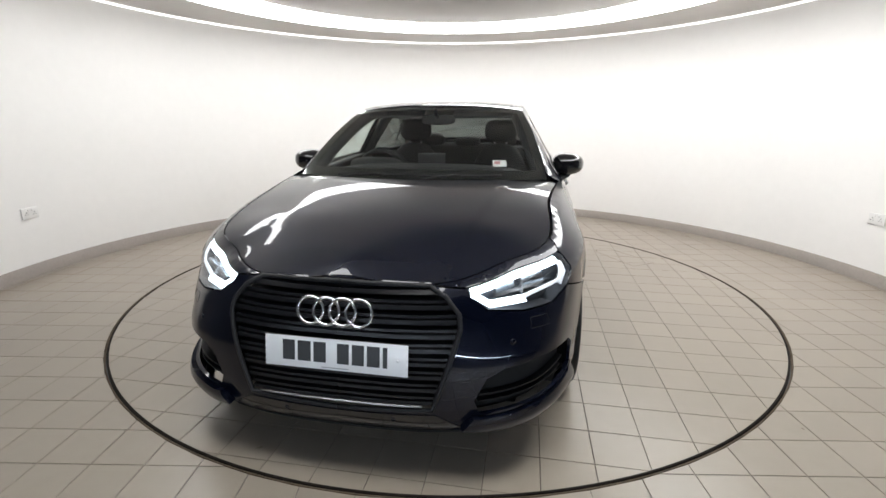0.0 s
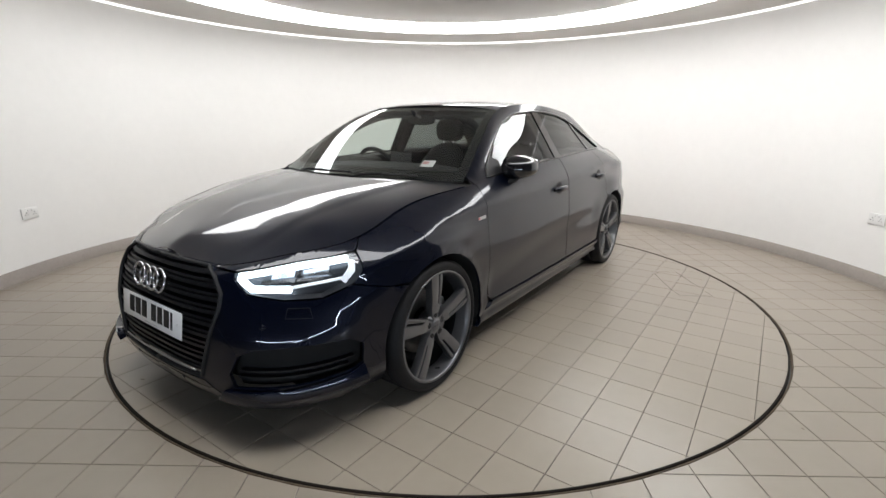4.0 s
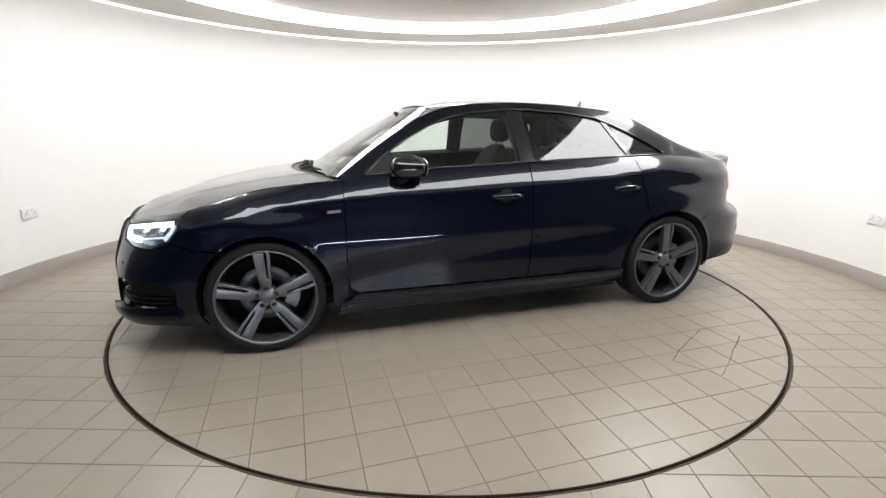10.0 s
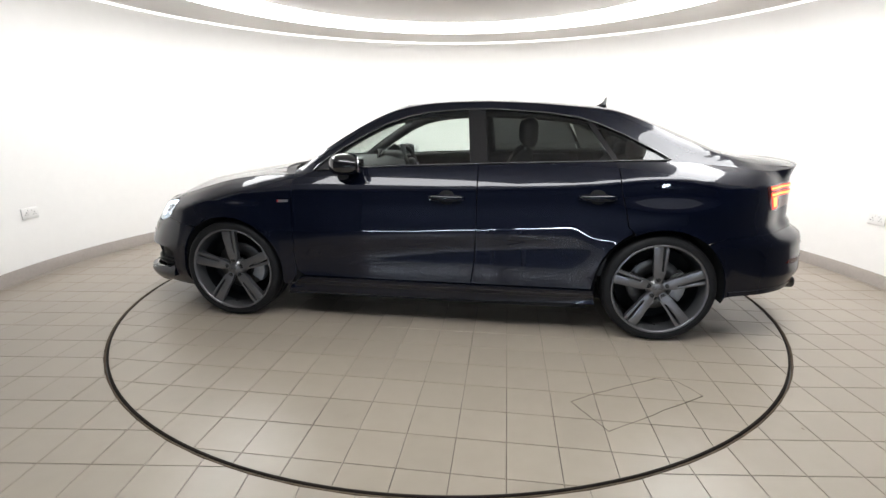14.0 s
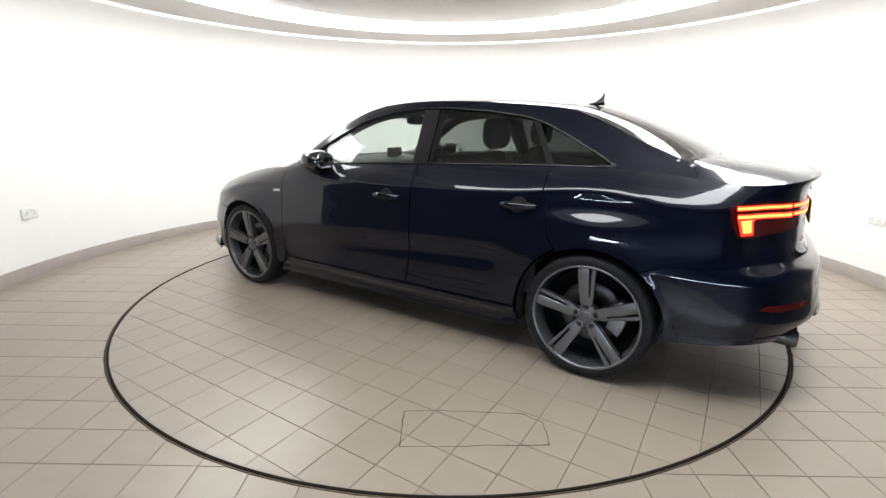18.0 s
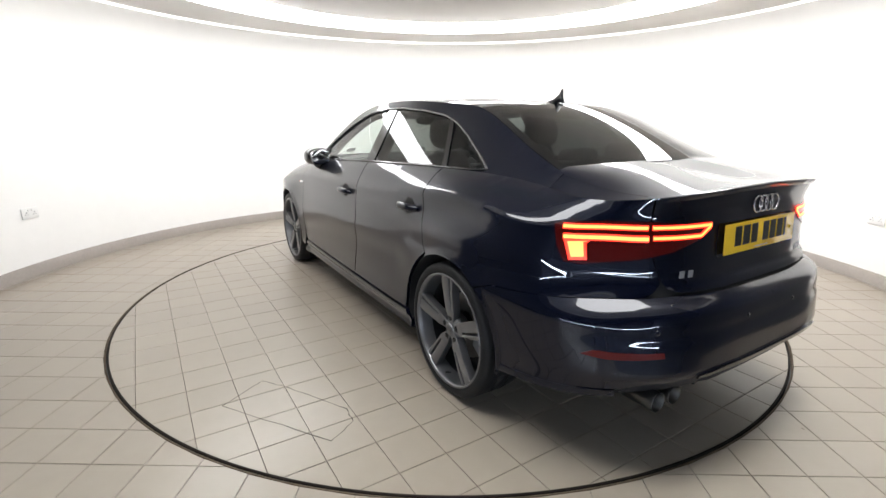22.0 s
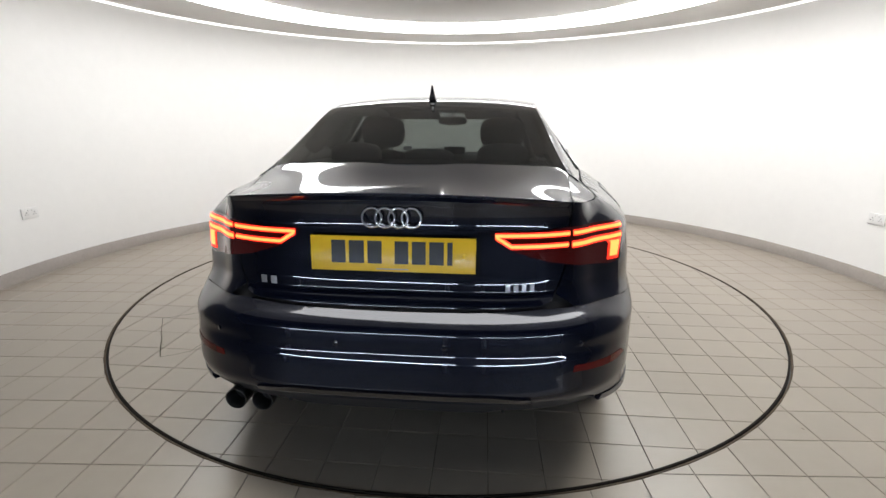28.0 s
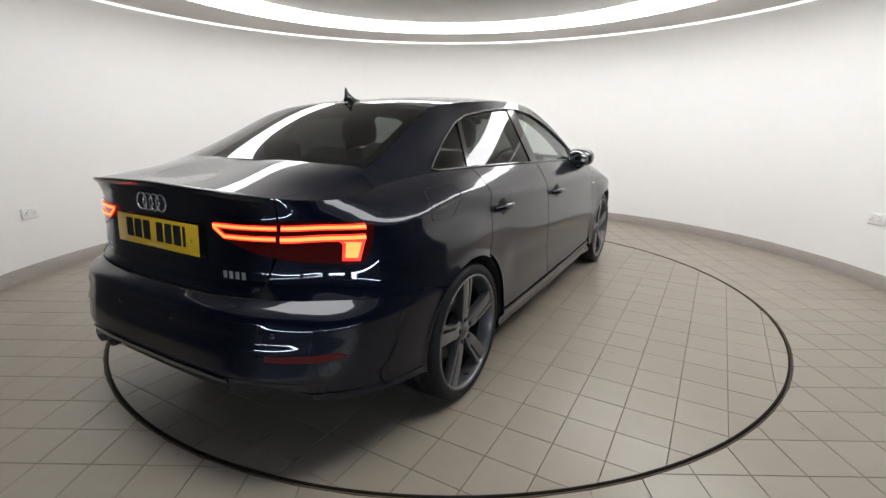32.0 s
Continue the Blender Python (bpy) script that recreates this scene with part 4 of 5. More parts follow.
def build_car():
    car = tagged(new("car"), "dark navy blue metallic four-door saloon car standing on the turntable", "car")
    sides = ((1, False), (-1, True))

    # --- added black shells, no real part, that put shade into the panel gaps ---
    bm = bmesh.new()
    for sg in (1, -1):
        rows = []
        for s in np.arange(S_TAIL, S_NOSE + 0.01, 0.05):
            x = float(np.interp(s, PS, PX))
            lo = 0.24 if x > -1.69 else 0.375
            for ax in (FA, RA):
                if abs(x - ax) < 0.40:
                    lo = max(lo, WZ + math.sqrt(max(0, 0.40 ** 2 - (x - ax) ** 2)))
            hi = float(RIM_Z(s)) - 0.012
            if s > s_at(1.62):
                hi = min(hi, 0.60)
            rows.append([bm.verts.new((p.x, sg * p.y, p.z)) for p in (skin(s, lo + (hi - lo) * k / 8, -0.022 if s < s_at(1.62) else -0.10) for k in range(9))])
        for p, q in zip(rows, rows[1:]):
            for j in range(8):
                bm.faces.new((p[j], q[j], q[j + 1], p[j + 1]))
    part("gap_shade_shell", bm, M_DARK, car)
    bm = box(3.5, 1.24, 0.08, at=(0.10, 0, 0.195), bevel=0.01)
    box(1.86, 1.68, 0.06, at=(-0.02, 0, 0.195), bevel=0.01, bm=bm)
    part("underbody", bm, M_DARK, car)

    # --- bonnet ---
    left = [(p[0], p[1]) for p in RIM_FRONT if p[0] > 0.93][::5]
    rear = [(1.125 - 0.20 * (y / 0.75) ** 2, y) for y in np.linspace(-left[0][1] + 0.012, left[0][1] - 0.012, 24)]
    front = left + [(x, -y) for x, y in left[::-1][1:]]
    outline = [(x - 0.0005, y * 0.9995) for x, y in front] + rear
    lower = [(S_NOSE, 0.7155), (s_front(0.325), 0.705), (s_front(0.365), 0.697), (2.263, 0.6885), (1.85, 0.7365), (1.735, 0.7525), (1.722, 0.755)]
    chin = panel(rim_run(s_at(1.680), S_NOSE, 30) + lower, skin, 0.014, 0.0006, 0.0, both=True, edge=0.014)
    part("bonnet", panel(outline, deck, 0.024, 0.0015, 0.012, edge=0.03, inward=Vector((1.5, 0, 0.3)), bm=chin), M_PAINT, car, "long navy bonnet with two raised creases")
    cowl = rear + [(1.10 - 0.235 * (y / 0.75) ** 2 - 0.02, y) for y in np.linspace(left[0][1] - 0.012, -left[0][1] + 0.012, 24)]
    bm = panel(cowl, lambda x, y: deck(x, y, -0.012), 0.03, 0, 0.02, inward=Vector((1, 0, 0.3)))
    part("cowl", bm, M_BLACK, car, "black plastic cowl below the windscreen")
    bm = box(0.5, 1.44, 0.02, at=(0.84, 0, 0.90), bevel=0.004)
    part("cowl_tray", bm, M_DARK, car)

    # --- flanks ---
    X = s_at
    door_f = 0.857
    for sg, mir in sides:
        fender = [(X(door_f), 0.30)] + run((X(door_f), 0.30), (X(door_f), float(RIM_Z(X(door_f))) - 1e-5), 12)[1:] + rim_run(X(0.88), X(1.675), 22) \
            + [(1.7195, 0.754), (1.715, 0.70), (1.763, 0.638), (X(1.60), 0.600)] + arc(FA, WZ, ARCH_F, 53, 186, 26) + [(X(0.94), 0.24), (X(0.90), 0.235)]
        part("front_wing", panel(fender, skin, 0.018, 0.002, 0.012, mirror=mir, edge=0.016), M_PAINT, car)
        door1 = [(X(-0.255), 0.305), (X(-0.275), 0.45), (X(-0.280), 0.70), (X(-0.280), float(RIM_Z(-0.28)) - 1e-5)] + rim_run(-0.25, X(door_f), 20) \
            + [(X(door_f), 0.60), (X(door_f), 0.40), (X(0.845), 0.335), (X(0.80), 0.303)]
        d1 = part("front_door", panel(door1, skin, 0.022, 0.002, 0.012, mirror=mir, edge=0.016), M_PAINT, car)
        arc_r = [(x, z) for x, z in arc(RA, WZ, 0.372, 8, 62, 14)]
        door2 = [(X(-0.962), 0.305)] + [(x, z) for x, z in arc_r if x > -1.2][1:] + [(-1.135, 0.685), (-1.120, 0.76), (-1.085, 0.90), (-1.075, float(RIM_Z(-1.075)) - 1e-5)] + rim_run(-1.05, -0.283, 18) \
            + [(-0.283, 0.70), (-0.278, 0.45), (-0.258, 0.305)]
        d2 = part("rear_door", panel(door2, skin, 0.022, 0.002, 0.012, mirror=mir, edge=0.016), M_PAINT, car)
        # rear quarter, with its strip of deck beside the boot lid
        quarter = [(-1.079, float(RIM_Z(-1.079)) - 1e-5), (-1.089, 0.90), (-1.124, 0.76), (-1.139, 0.685)]  \
            + [(-1.178, 0.644)] + arc(RA, WZ, ARCH_R, 62, 128, 16) + [(X(-1.66), 0.63), (s_rear(0.80), 0.655), (s_rear(0.62), 0.668), (-2.352, 0.71), (-2.305, 0.80), (SEAM + 0.004, 0.90), (SEAM + 0.004, float(RIM_Z(SEAM)) - 1e-5)] \
            + rim_run(SEAM + 0.02, -1.09, 36)
        bm = panel(quarter, skin, 0.020, 0.0010, 0.0, mirror=mir, edge=0.016)
        back = [(p.x, p.y) for s, p in RIM if SEAM < s and p.x < -1.70][::4]
        strip = back + [(-1.64, 0.6055), (SEAM_AT[0], SEAM_AT[1] + 0.002)]
        panel(strip, deck, 0.03, 0.001, 0.0, bm=bm, mirror=mir, edge=0.03, inward=Vector((-1.9, 0, 0.3)))
        part("rear_quarter", bm, M_PAINT, car)
        # sill blade
        sill = [(X(-0.992), 0.205), (X(-0.972), 0.298), (X(0.80), 0.298), (X(0.90), 0.230), (X(0.925), 0.170)]
        bm = panel(sill, lambda s, z: skin(s, z, 0.006 - 0.016 * step01(0.275, 0.245, z) + 0.040 * step01(0.245, 0.19, z)), 0.02, 0.001, 0.02, mirror=mir)
        part("side_skirt", bm, M_PAINT, car, "navy side skirt with a sharp upper edge")
        in_arch("arch_liner", car, FA, sg, ARCH_F)
        in_arch("arch_liner", car, RA, sg, ARCH_R)

        # greenhouse side: frame with window hole
        top = [(x, float(RAIL_Z(x)) - 1e-4) for x in np.linspace(0.86, -1.735, 62)]
        low = [(x, float(RIM_Z(s_at(x))) - 0.004) for x in np.linspace(-1.735, 0.86, 42)]
        frame_ = panel(top + low, lambda a, b: flank(a, b, 0.0, 0.11), 0.02, 0.0005, 0.006, holes=[DLO], mirror=mir, edge=0.015)
        part("window_frame", frame_, M_PAINT, car)
        trim = bmesh.new()
        loop = dense(DLO, 0.03)
        pts = []
        for a, b in loop:
            p = flank(a, b, 0.003)
            pts.append((p.x, sg * p.y, p.z))
        tube(pts, 0.0065, trim, 6, closed=True)
        part("window_trim", trim, M_GLOSSBLACK, car, "gloss black window surround")
        for nm, a, mt, own, lab in (("door_glass", (-0.235, -0.205, 0.9, 0.9), M_GLASS, d1, "clear front door glass"), ("door_glass", (-1.055, -0.905, -0.335, -0.305), M_TINT, d2, "dark tinted rear door glass"), ("quarter_glass", (-1.6, -1.6, -1.085, -0.935), M_TINT, car, "dark tinted quarter window")):
            poly = dlo_part(a[0], a[1], a[2], a[3])
            g = panel(poly, lambda x, z: flank(x, z, -0.006), 0.04, 0.0, 0.0, mirror=mir, edge=0.03)
            ob = part(nm, g, mt, own, lab)
            ob.visible_shadow = False
        bpl = [(-0.335, 1.011), (-0.232, 1.015), (-0.200, 1.330), (-0.305, 1.332)]
        part("pillar_cover", panel(bpl, lambda x, z: flank(x, z, 0.001), 0.03, 0, 0.008, mirror=mir), M_GLOSSBLACK, car, "gloss black centre pillar cover")
        cpl = [(-1.088, 1.034), (-1.052, 1.034), (-0.900, 1.268), (-0.938, 1.262)]
        part("pillar_cover", panel(cpl, lambda x, z: flank(x, z, 0.001), 0.03, 0, 0.008, mirror=mir), M_GLOSSBLACK, car)
        mc = [(0.72, 0.962), (0.56, 0.972), (0.53, 1.03), (0.585, 1.068), (0.64, 1.03)]
        part("mirror_sail", panel(mc, lambda x, z: flank(x, z, 0.001), 0.03, 0, 0.006, mirror=mir), M_BLACK, d1)

        # door handles; a flat black patch paints the shade of each cup
        for own, hx, hz in ((d1, -0.104, 0.818), (d2, -0.962, 0.838)):
            cup = lift_patch(skin, [(hx + 0.048 * math.cos(a), hz + 0.004 + 0.042 * math.sin(a)) for a in np.linspace(0, 2 * math.pi, 20)[:-1]], 0.0012, 0.02, mir, 0.002)
            part("handle_cup_shade", cup, M_DARK, own)
            bm = bmesh.new()
            pts = []
            for i in range(15):
                u = -0.5 + i / 14
                p = skin(hx + u * 0.200, hz + 0.004 * (1 - 4 * u * u), 0.034 - 0.032 * (2 * abs(u)) ** 3)
                pts.append((p.x, sg * p.y, p.z))
            tube(pts, [0.0150 - 0.006 * (2 * abs(i / 14 - 0.5)) ** 3 for i in range(15)], bm, 10, flat=1.25)
            part("door_handle", bm, M_PAINT, own)
        # fender badge
        badge = [(0.880, 0.7695), (0.952, 0.7665), (0.949, 0.7815), (0.877, 0.7845)]
        ob = part("wing_badge", lift_patch(skin, badge, 0.002, 0.02, mir, 0.002), M_SILVER, car, "small silver badge on the front wing")
        part("badge_mark", lift_patch(skin, [(0.944, 0.7695), (0.951, 0.769), (0.949, 0.780), (0.942, 0.7805)], 0.0035, 0.02, mir, 0.001), M_AMBER, ob)

        # door mirror
        def bend(q, sg=sg):
            return Vector((q.x + 0.045 * abs(q.y / 0.12) ** 2 * (-1 if q.y * sg > 0 else -0.2), q.y, q.z * (1 - 0.16 * q.y * sg / 0.12) - 0.06 * max(0, q.x) * 0.3))
        mirror = part("door_mirror", superball(0.095, 0.094, 0.066, 2.6, 18, (0.505, sg * 0.858, 1.002), shape=bend), M_GLOSSBLACK, d1, "gloss black door mirror")
        bm = tube([(0.51, sg * 0.868, 0.965), (0.525, sg * 0.845, 0.935), (0.535, sg * 0.815, 0.915), (0.54, sg * 0.78, 0.915)], [0.042, 0.034, 0.032, 0.036], sides=12, flat=0.55)
        part("mirror_foot", bm, M_BLACK, mirror)
        bm = superball(0.006, 0.074, 0.052, 3.2, 12, (0.418, sg * 0.856, 1.002))
        for v in bm.verts:
            v.co.x += -0.04 * abs((v.co.y - sg * 0.856) / 0.12) ** 2 * (1 if (v.co.y - sg * 0.856) * sg > 0 else 0.2)
        part("mirror_glass", bm, M_MIRROR, mirror, "mirror glass")
        pts = []
        for i in range(9):
            yy = 0.785 + 0.150 * i / 8
            pts.append((0.505 + 0.086 * math.sqrt(max(0, 1 - ((yy - 0.86) / 0.105) ** 2)) - 0.045 * max(0, (yy - 0.86) / 0.12) ** 2, sg * yy, 0.988))
        part("mirror_indicator", tube(pts, 0.0025, sides=6), M_BLACK, mirror)

    # fuel flap on the right rear quarter
    fl = [(-1.595, 0.872), (-1.46, 0.862), (-1.435, 0.868), (-1.372, 0.925), (-1.350, 0.965), (-1.362, 0.985), (-1.53, 0.985), (-1.560, 0.970), (-1.605, 0.890)]
    bm = bmesh.new()
    lo = dense(fl, 0.02)
    pts = [skin(a, b, 0.0002) for a, b in lo]
    tube([(p.x, -p.y, p.z) for p in pts], 0.0018, bm, 5, closed=True)
    part("fuel_flap_gap", bm, M_DARK, car)

    # --- roof and screens ---
    hd = [(screen(q, 1.0).x + 0.004, q * float(RAIL_Y(0.25))) for q in np.linspace(-1, 1, 25)]
    bk = [(rear_screen(q, 1.0).x - 0.004, q * float(RAIL_Y(-1.09))) for q in np.linspace(1, -1, 25)]
    sl = [(x, float(RAIL_Y(x))) for x in np.linspace(0.23, -1.07, 36)]
    part("roof", panel(hd + sl + bk + [(x, -y) for x, y in sl[::-1]], roof, 0.035, 0.0005, 0.006, edge=0.03, inward=Vector((-0.4, 0, 0.5))), M_PAINT, car)
    sq = [(-1, 0), (1, 0), (1, 1), (-1, 1)]
    full = lambda fn, o: panel([(q * 0.995, v) for q, v in sq], lambda q, v: fn(q, v, o), 0.06, 0, 0.0, edge=0.05, inward=Vector((-0.4, 0, 0.2)))
    ws = part("windscreen", full(screen, 0.0), M_GLASS, car, "clear raked windscreen")
    rw = part("rear_window", full(rear_screen, 0.0), M_TINT, car, "dark tinted rear window")
    ws.visible_shadow = rw.visible_shadow = False
    for fn, own, kb, kt in ((screen, ws, 0.10, 0.07), (rear_screen, rw, 0.05, 0.06)):
        ring = panel([(-1, 0), (1, 0), (1, 1), (-1, 1)], lambda q, v: fn(q, v, -0.002), 0.06, 0, 0.0, holes=[[(-0.93, kb), (0.93, kb), (0.92, 1 - kt), (-0.92, 1 - kt)]], edge=0.04, inward=Vector((-0.4, 0, 0.2)))
        part("screen_border", ring, M_GLOSSBLACK, own, "black printed glass border")
    for mt in (M_STICKER,):
        bm = panel([(0.60, 0.15), (0.71, 0.15), (0.71, 0.22), (0.60, 0.22)], lambda q, v: screen(q, v, -0.006), 0.05, 0, 0.0, inward=Vector((-0.4, 0, 0.2)))
        st = part("windscreen_sticker", bm, mt, ws, "small white paper sticker inside the glass")
        bm = panel([(0.61, 0.175), (0.66, 0.175), (0.66, 0.205), (0.61, 0.205)], lambda q, v: screen(q, v, -0.004), 0.05, 0, 0.0, inward=Vector((-0.4, 0, 0.2)))
        part("sticker_print", bm, M_STICKERRED, st)

    # --- front bumper with grille opening, lamp openings and intakes ---
    lampo = [(1.735, 0.7485), (1.724, 0.742), (1.719, 0.70), (1.732, 0.668), (1.769, 0.640), (1.889, 0.601), (2.039, 0.599), (2.19, 0.618), (2.258, 0.668), (2.262, 0.6835), (1.85, 0.7325)]
    bump = [(S_NOSE, 0.165)] + [(s, 0.165 + 0.012 * step01(s_front(0.85), s_front(0.5), s)) for s in np.linspace(S_NOSE, X(1.62), 14)][1:] + arc(FA, WZ, ARCH_F, -18, 50, 14)[1:] \
        + [(X(1.60), 0.598), (1.767, 0.636), (1.889, 0.597), (2.039, 0.595), (2.192, 0.614), (2.262, 0.666), (2.266, 0.684), (s_front(0.365), 0.6935), (s_front(0.335), 0.700)] \
        + [(s_front(y + 0.004), z) for y, z in HEXA[2:6]] + [(S_NOSE, 0.262)]
    intake = [(2.235, 0.258), (1.96, 0.278), (1.80, 0.292), (1.748, 0.315), (1.742, 0.395), (1.80, 0.430), (2.0, 0.434), (2.15, 0.420), (2.212, 0.390), (2.255, 0.31)]
    bm = panel(bump, skin, 0.026, 0.001, 0.014, holes=[intake], both=True, edge=0.018)
    bumper = part("front_bumper", bm, M_PAINT, car, "navy front bumper with side air intakes")
    for sg, mir in sides:
        # black sheet put in for the shade deep inside the intake
        part("intake_shade", lift_patch(skin, shrink(intake, -0.012), -0.055, 0.03, mir, 0.0), M_DARK, bumper)
        for zz, x0, x1 in ((0.292, 0.49, 0.80), (0.318, 0.50, 0.81)):
            path = [(s, zz + 0.02 * k / 12) for k, s in enumerate(np.linspace(s_front(x0), s_front(x1), 13))]
            part("intake_slat", strip_on(skin, path, 0.006, -0.050, 0.024, mirror=mir), M_GRILLE, bumper)
        # blade under the intake
        blade = [(2.300, 0.205), (2.262, 0.258), (2.235, 0.254), (1.96, 0.274), (1.80, 0.288), (1.742, 0.312), (1.730, 0.240), (1.85, 0.190), (2.07, 0.176)]
        part("bumper_blade", lift_patch(lambda s, z, o: skin(s, z, o + 0.03 * step01(0.31, 0.235, z)), blade, 0.004, 0.02, mir, 0.03), M_PAINT, bumper)
        # sensor caps and washer flap line
        for yy, zz in ((0.60, 0.505), (0.20, 0.235)):
            p, s0 = skin(s_front(yy), zz, 0.001), s_front(yy)
            n = (skin(s0, zz, 0.05) - skin(s0, zz, 0)).normalized()
            p.y *= sg
            n.y *= sg
            mm = Matrix.Translation(p) @ n.to_track_quat("Z", "Y").to_matrix().to_4x4()
            part("parking_sensor", crisp(lathe([(0.0005, 0.002), (0.008, 0.002), (0.0095, 0.0), (0.0115, 0.0005), (0.0115, -0.004)], 20, m=mm)), M_PAINT, bumper)
    wash = [(1.93, 0.532), (2.03, 0.536), (2.022, 0.572), (1.94, 0.570)]
    for sg in (1, -1):
        pts = [skin(a, b, 0.0002) for a, b in dense(wash, 0.015)]
        part("washer_cover_gap", tube([(p.x, sg * p.y, p.z) for p in pts], 0.0013, sides=5, closed=True), M_DARK, bumper)
    lip = [(s, 0.165) for s in np.linspace(S_NOSE, s_front(0.45), 20)]
    for sg, mir in sides:
        part("front_lip", strip_on(skin, lip, 0.03, -0.03, 0.034, mirror=mir), M_BLACK, bumper)

    lowg = [(S_NOSE, 0.178), (s_front(0.36), 0.178), (s_front(0.43), 0.205), (s_front(0.345), 0.258), (S_NOSE, 0.250)]
    part("lower_spoiler", panel(lowg, lambda s, z: skin(s, z, 0.0025), 0.025, 0, 0.004, both=True), M_GLOSSBLACK, bumper, "gloss black lower spoiler")
    # --- grille ---
    grille = new("grille")
    grille.parent = car
    hexa = [(s_front(y) if y else S_NOSE, z) for y, z in HEXA]
    # black sheet behind the bars paints the shaded depth of the grille
    part("grille_shade", panel(hexa, lambda s, z: skin(s, z, -0.05), 0.03, 0, 0.0, both=True), M_DARK, grille)

    def grille_half(z):
        side = HEXA[1:6][::-1]
        return float(np.interp(z, [q[1] for q in side], [q[0] for q in side]))
    for k in range(9):
        z0 = 0.300 + k * 0.0475
        yh = grille_half(z0) - 0.010
        for dz in (0.0, 0.017):
            bm = bmesh.new()
            half = np.linspace(S_NOSE, s_front(max(grille_half(z0 + dz) - 0.008, 0.1)), 14)
            for sg, mir in sides:
                strip_on(skin, [(s, z0 + dz) for s in half], 0.0095 if dz else 0.013, -0.045, 0.040 if dz == 0 else 0.034, bm=bm, mirror=mir)
            part("grille_bar", bm, M_GRILLE, grille)
    path = []
    for qa, qb in zip(HEXA, HEXA[1:]):
        path += [(s_front(y), z) for y, z in run(qa, qb, 7)[:-1]]
    path.append((S_NOSE, HEXA[-1][1]))
    bm = bmesh.new()
    for sg in (1, -1):
        pts = [skin(a, b, 0.001) for a, b in path]
        tube([(p.x, sg * p.y, p.z) for p in pts], 0.0085, bm, 8)
    part("grille_frame", bm, M_BLACK, grille, "black hexagonal grille surround")
    bm = bmesh.new()
    pts = [skin(s_front(y), 0.292, 0.004) for y in np.linspace(0.30, 0.0, 8)]
    tube([(p.x, p.y, p.z) for p in pts] + [(p.x, -p.y, p.z) for p in pts[::-1][1:]], 0.004, bm, 6)
    part("grille_strip", bm, M_SILVER, grille)
    # emblem of four rings
    tilt = Matrix.Rotation(radians(76), 4, "Y")
    for i in range(4):
        yy = -0.087 + 0.058 * i
        bx = NOSE - FRONT(0.617) + 0.022 - 0.10 * yy * yy
        mm = Matrix.Translation((bx, yy, 0.617)) @ tilt
        part("ring", torus(0.0465, 0.0052, mm, n=44), M_CHROME, grille, "chrome emblem ring")
    number_plate(car, "front_plate", M_WHITEPLATE, (NOSE + 0.006, 0.0, 0.4635), 82, 1)

    # --- headlights ---
    for sg, mir in sides:
        hl = new("headlight")
        hl.parent = car
        tagged(hl, "angular clear headlight with white running light")
        part("housing", panel(shrink(lampo, -0.004), lambda s, z: skin(s, z, -0.055), 0.025, 0, 0.0, mirror=mir), M_LAMPDARK, hl)
        wallp = bmesh.new()
        lo = dense(lampo, 0.02)
        vs = []
        for a, b in lo:
            p, q = skin(a, b, -0.002), skin(a, b, -0.056)
            vs.append((wallp.verts.new((p.x, sg * p.y, p.z)), wallp.verts.new((q.x, sg * q.y, q.z))))
        for i in range(len(vs)):
            a, b = vs[i], vs[(i + 1) % len(vs)]
            wallp.faces.new((a[0], b[0], b[1], a[1]))
        part("housing_wall", wallp, M_LAMPDARK, hl)
        top = run((2.250, 0.6705), (1.762, 0.7285), 16)
        part("running_light", strip_on(skin, top, 0.020, -0.018, 0.010, mirror=mir), M_DRL, hl, "white glowing light bar")
        low = run((2.247, 0.666), (2.176, 0.629), 5) + run((2.176, 0.629), (2.008, 0.628), 7)[1:]
        part("running_light", strip_on(skin, low, 0.020, -0.018, 0.010, mirror=mir), M_DRL, hl)
        inner = run((2.008, 0.6335), (1.800, 0.662), 8)
        part("light_guide", strip_on(skin, inner, 0.008, -0.020, 0.010, mirror=mir), M_DRLSOFT, hl, "pale light guide")
        outer = run((1.748, 0.722), (1.757, 0.690), 3) + run((1.757, 0.690), (1.800, 0.648), 4)[1:]
        part("light_guide", strip_on(skin, outer, 0.022, -0.022, 0.010, mirror=mir), M_DRLSOFT, hl)
        ledge = run((2.150, 0.6455), (1.830, 0.664), 10)
        part("ledge", strip_on(skin, ledge, 0.010, -0.052, 0.026, mirror=mir), M_LAMPGREY, hl)
        for (sa, sb) in ((2.12, 2.01), (1.975, 1.855)):
            poly = [(sa, 0.640), (sb, 0.642), (sb - 0.02, 0.702), (sa - 0.01, 0.680)]
            part("reflector", panel(poly, lambda s, z: skin(s, z, -0.045), 0.02, 0, 0.02, mirror=mir), M_LAMPGREY, hl)
            cs, cz = (sa + sb) / 2, 0.665
            p, q = skin(cs, cz, -0.043), skin(cs, cz, -0.020)
            d = (q - p).normalized()
            p.y *= sg
            d.y *= sg
            mm = Matrix.Translation(p) @ d.to_track_quat("Z", "Y").to_matrix().to_4x4()
            part("projector", crisp(lathe([(0.0005, 0.014), (0.010, 0.011), (0.016, 0.004), (0.018, 0.0)], 20, m=mm), 60), M_LENS, hl)
        fin = run((2.01, 0.636), (1.975, 0.698), 5)
        part("fin", strip_on(skin, fin, 0.006, -0.05, 0.035, mirror=mir), M_LAMPGREY, hl)
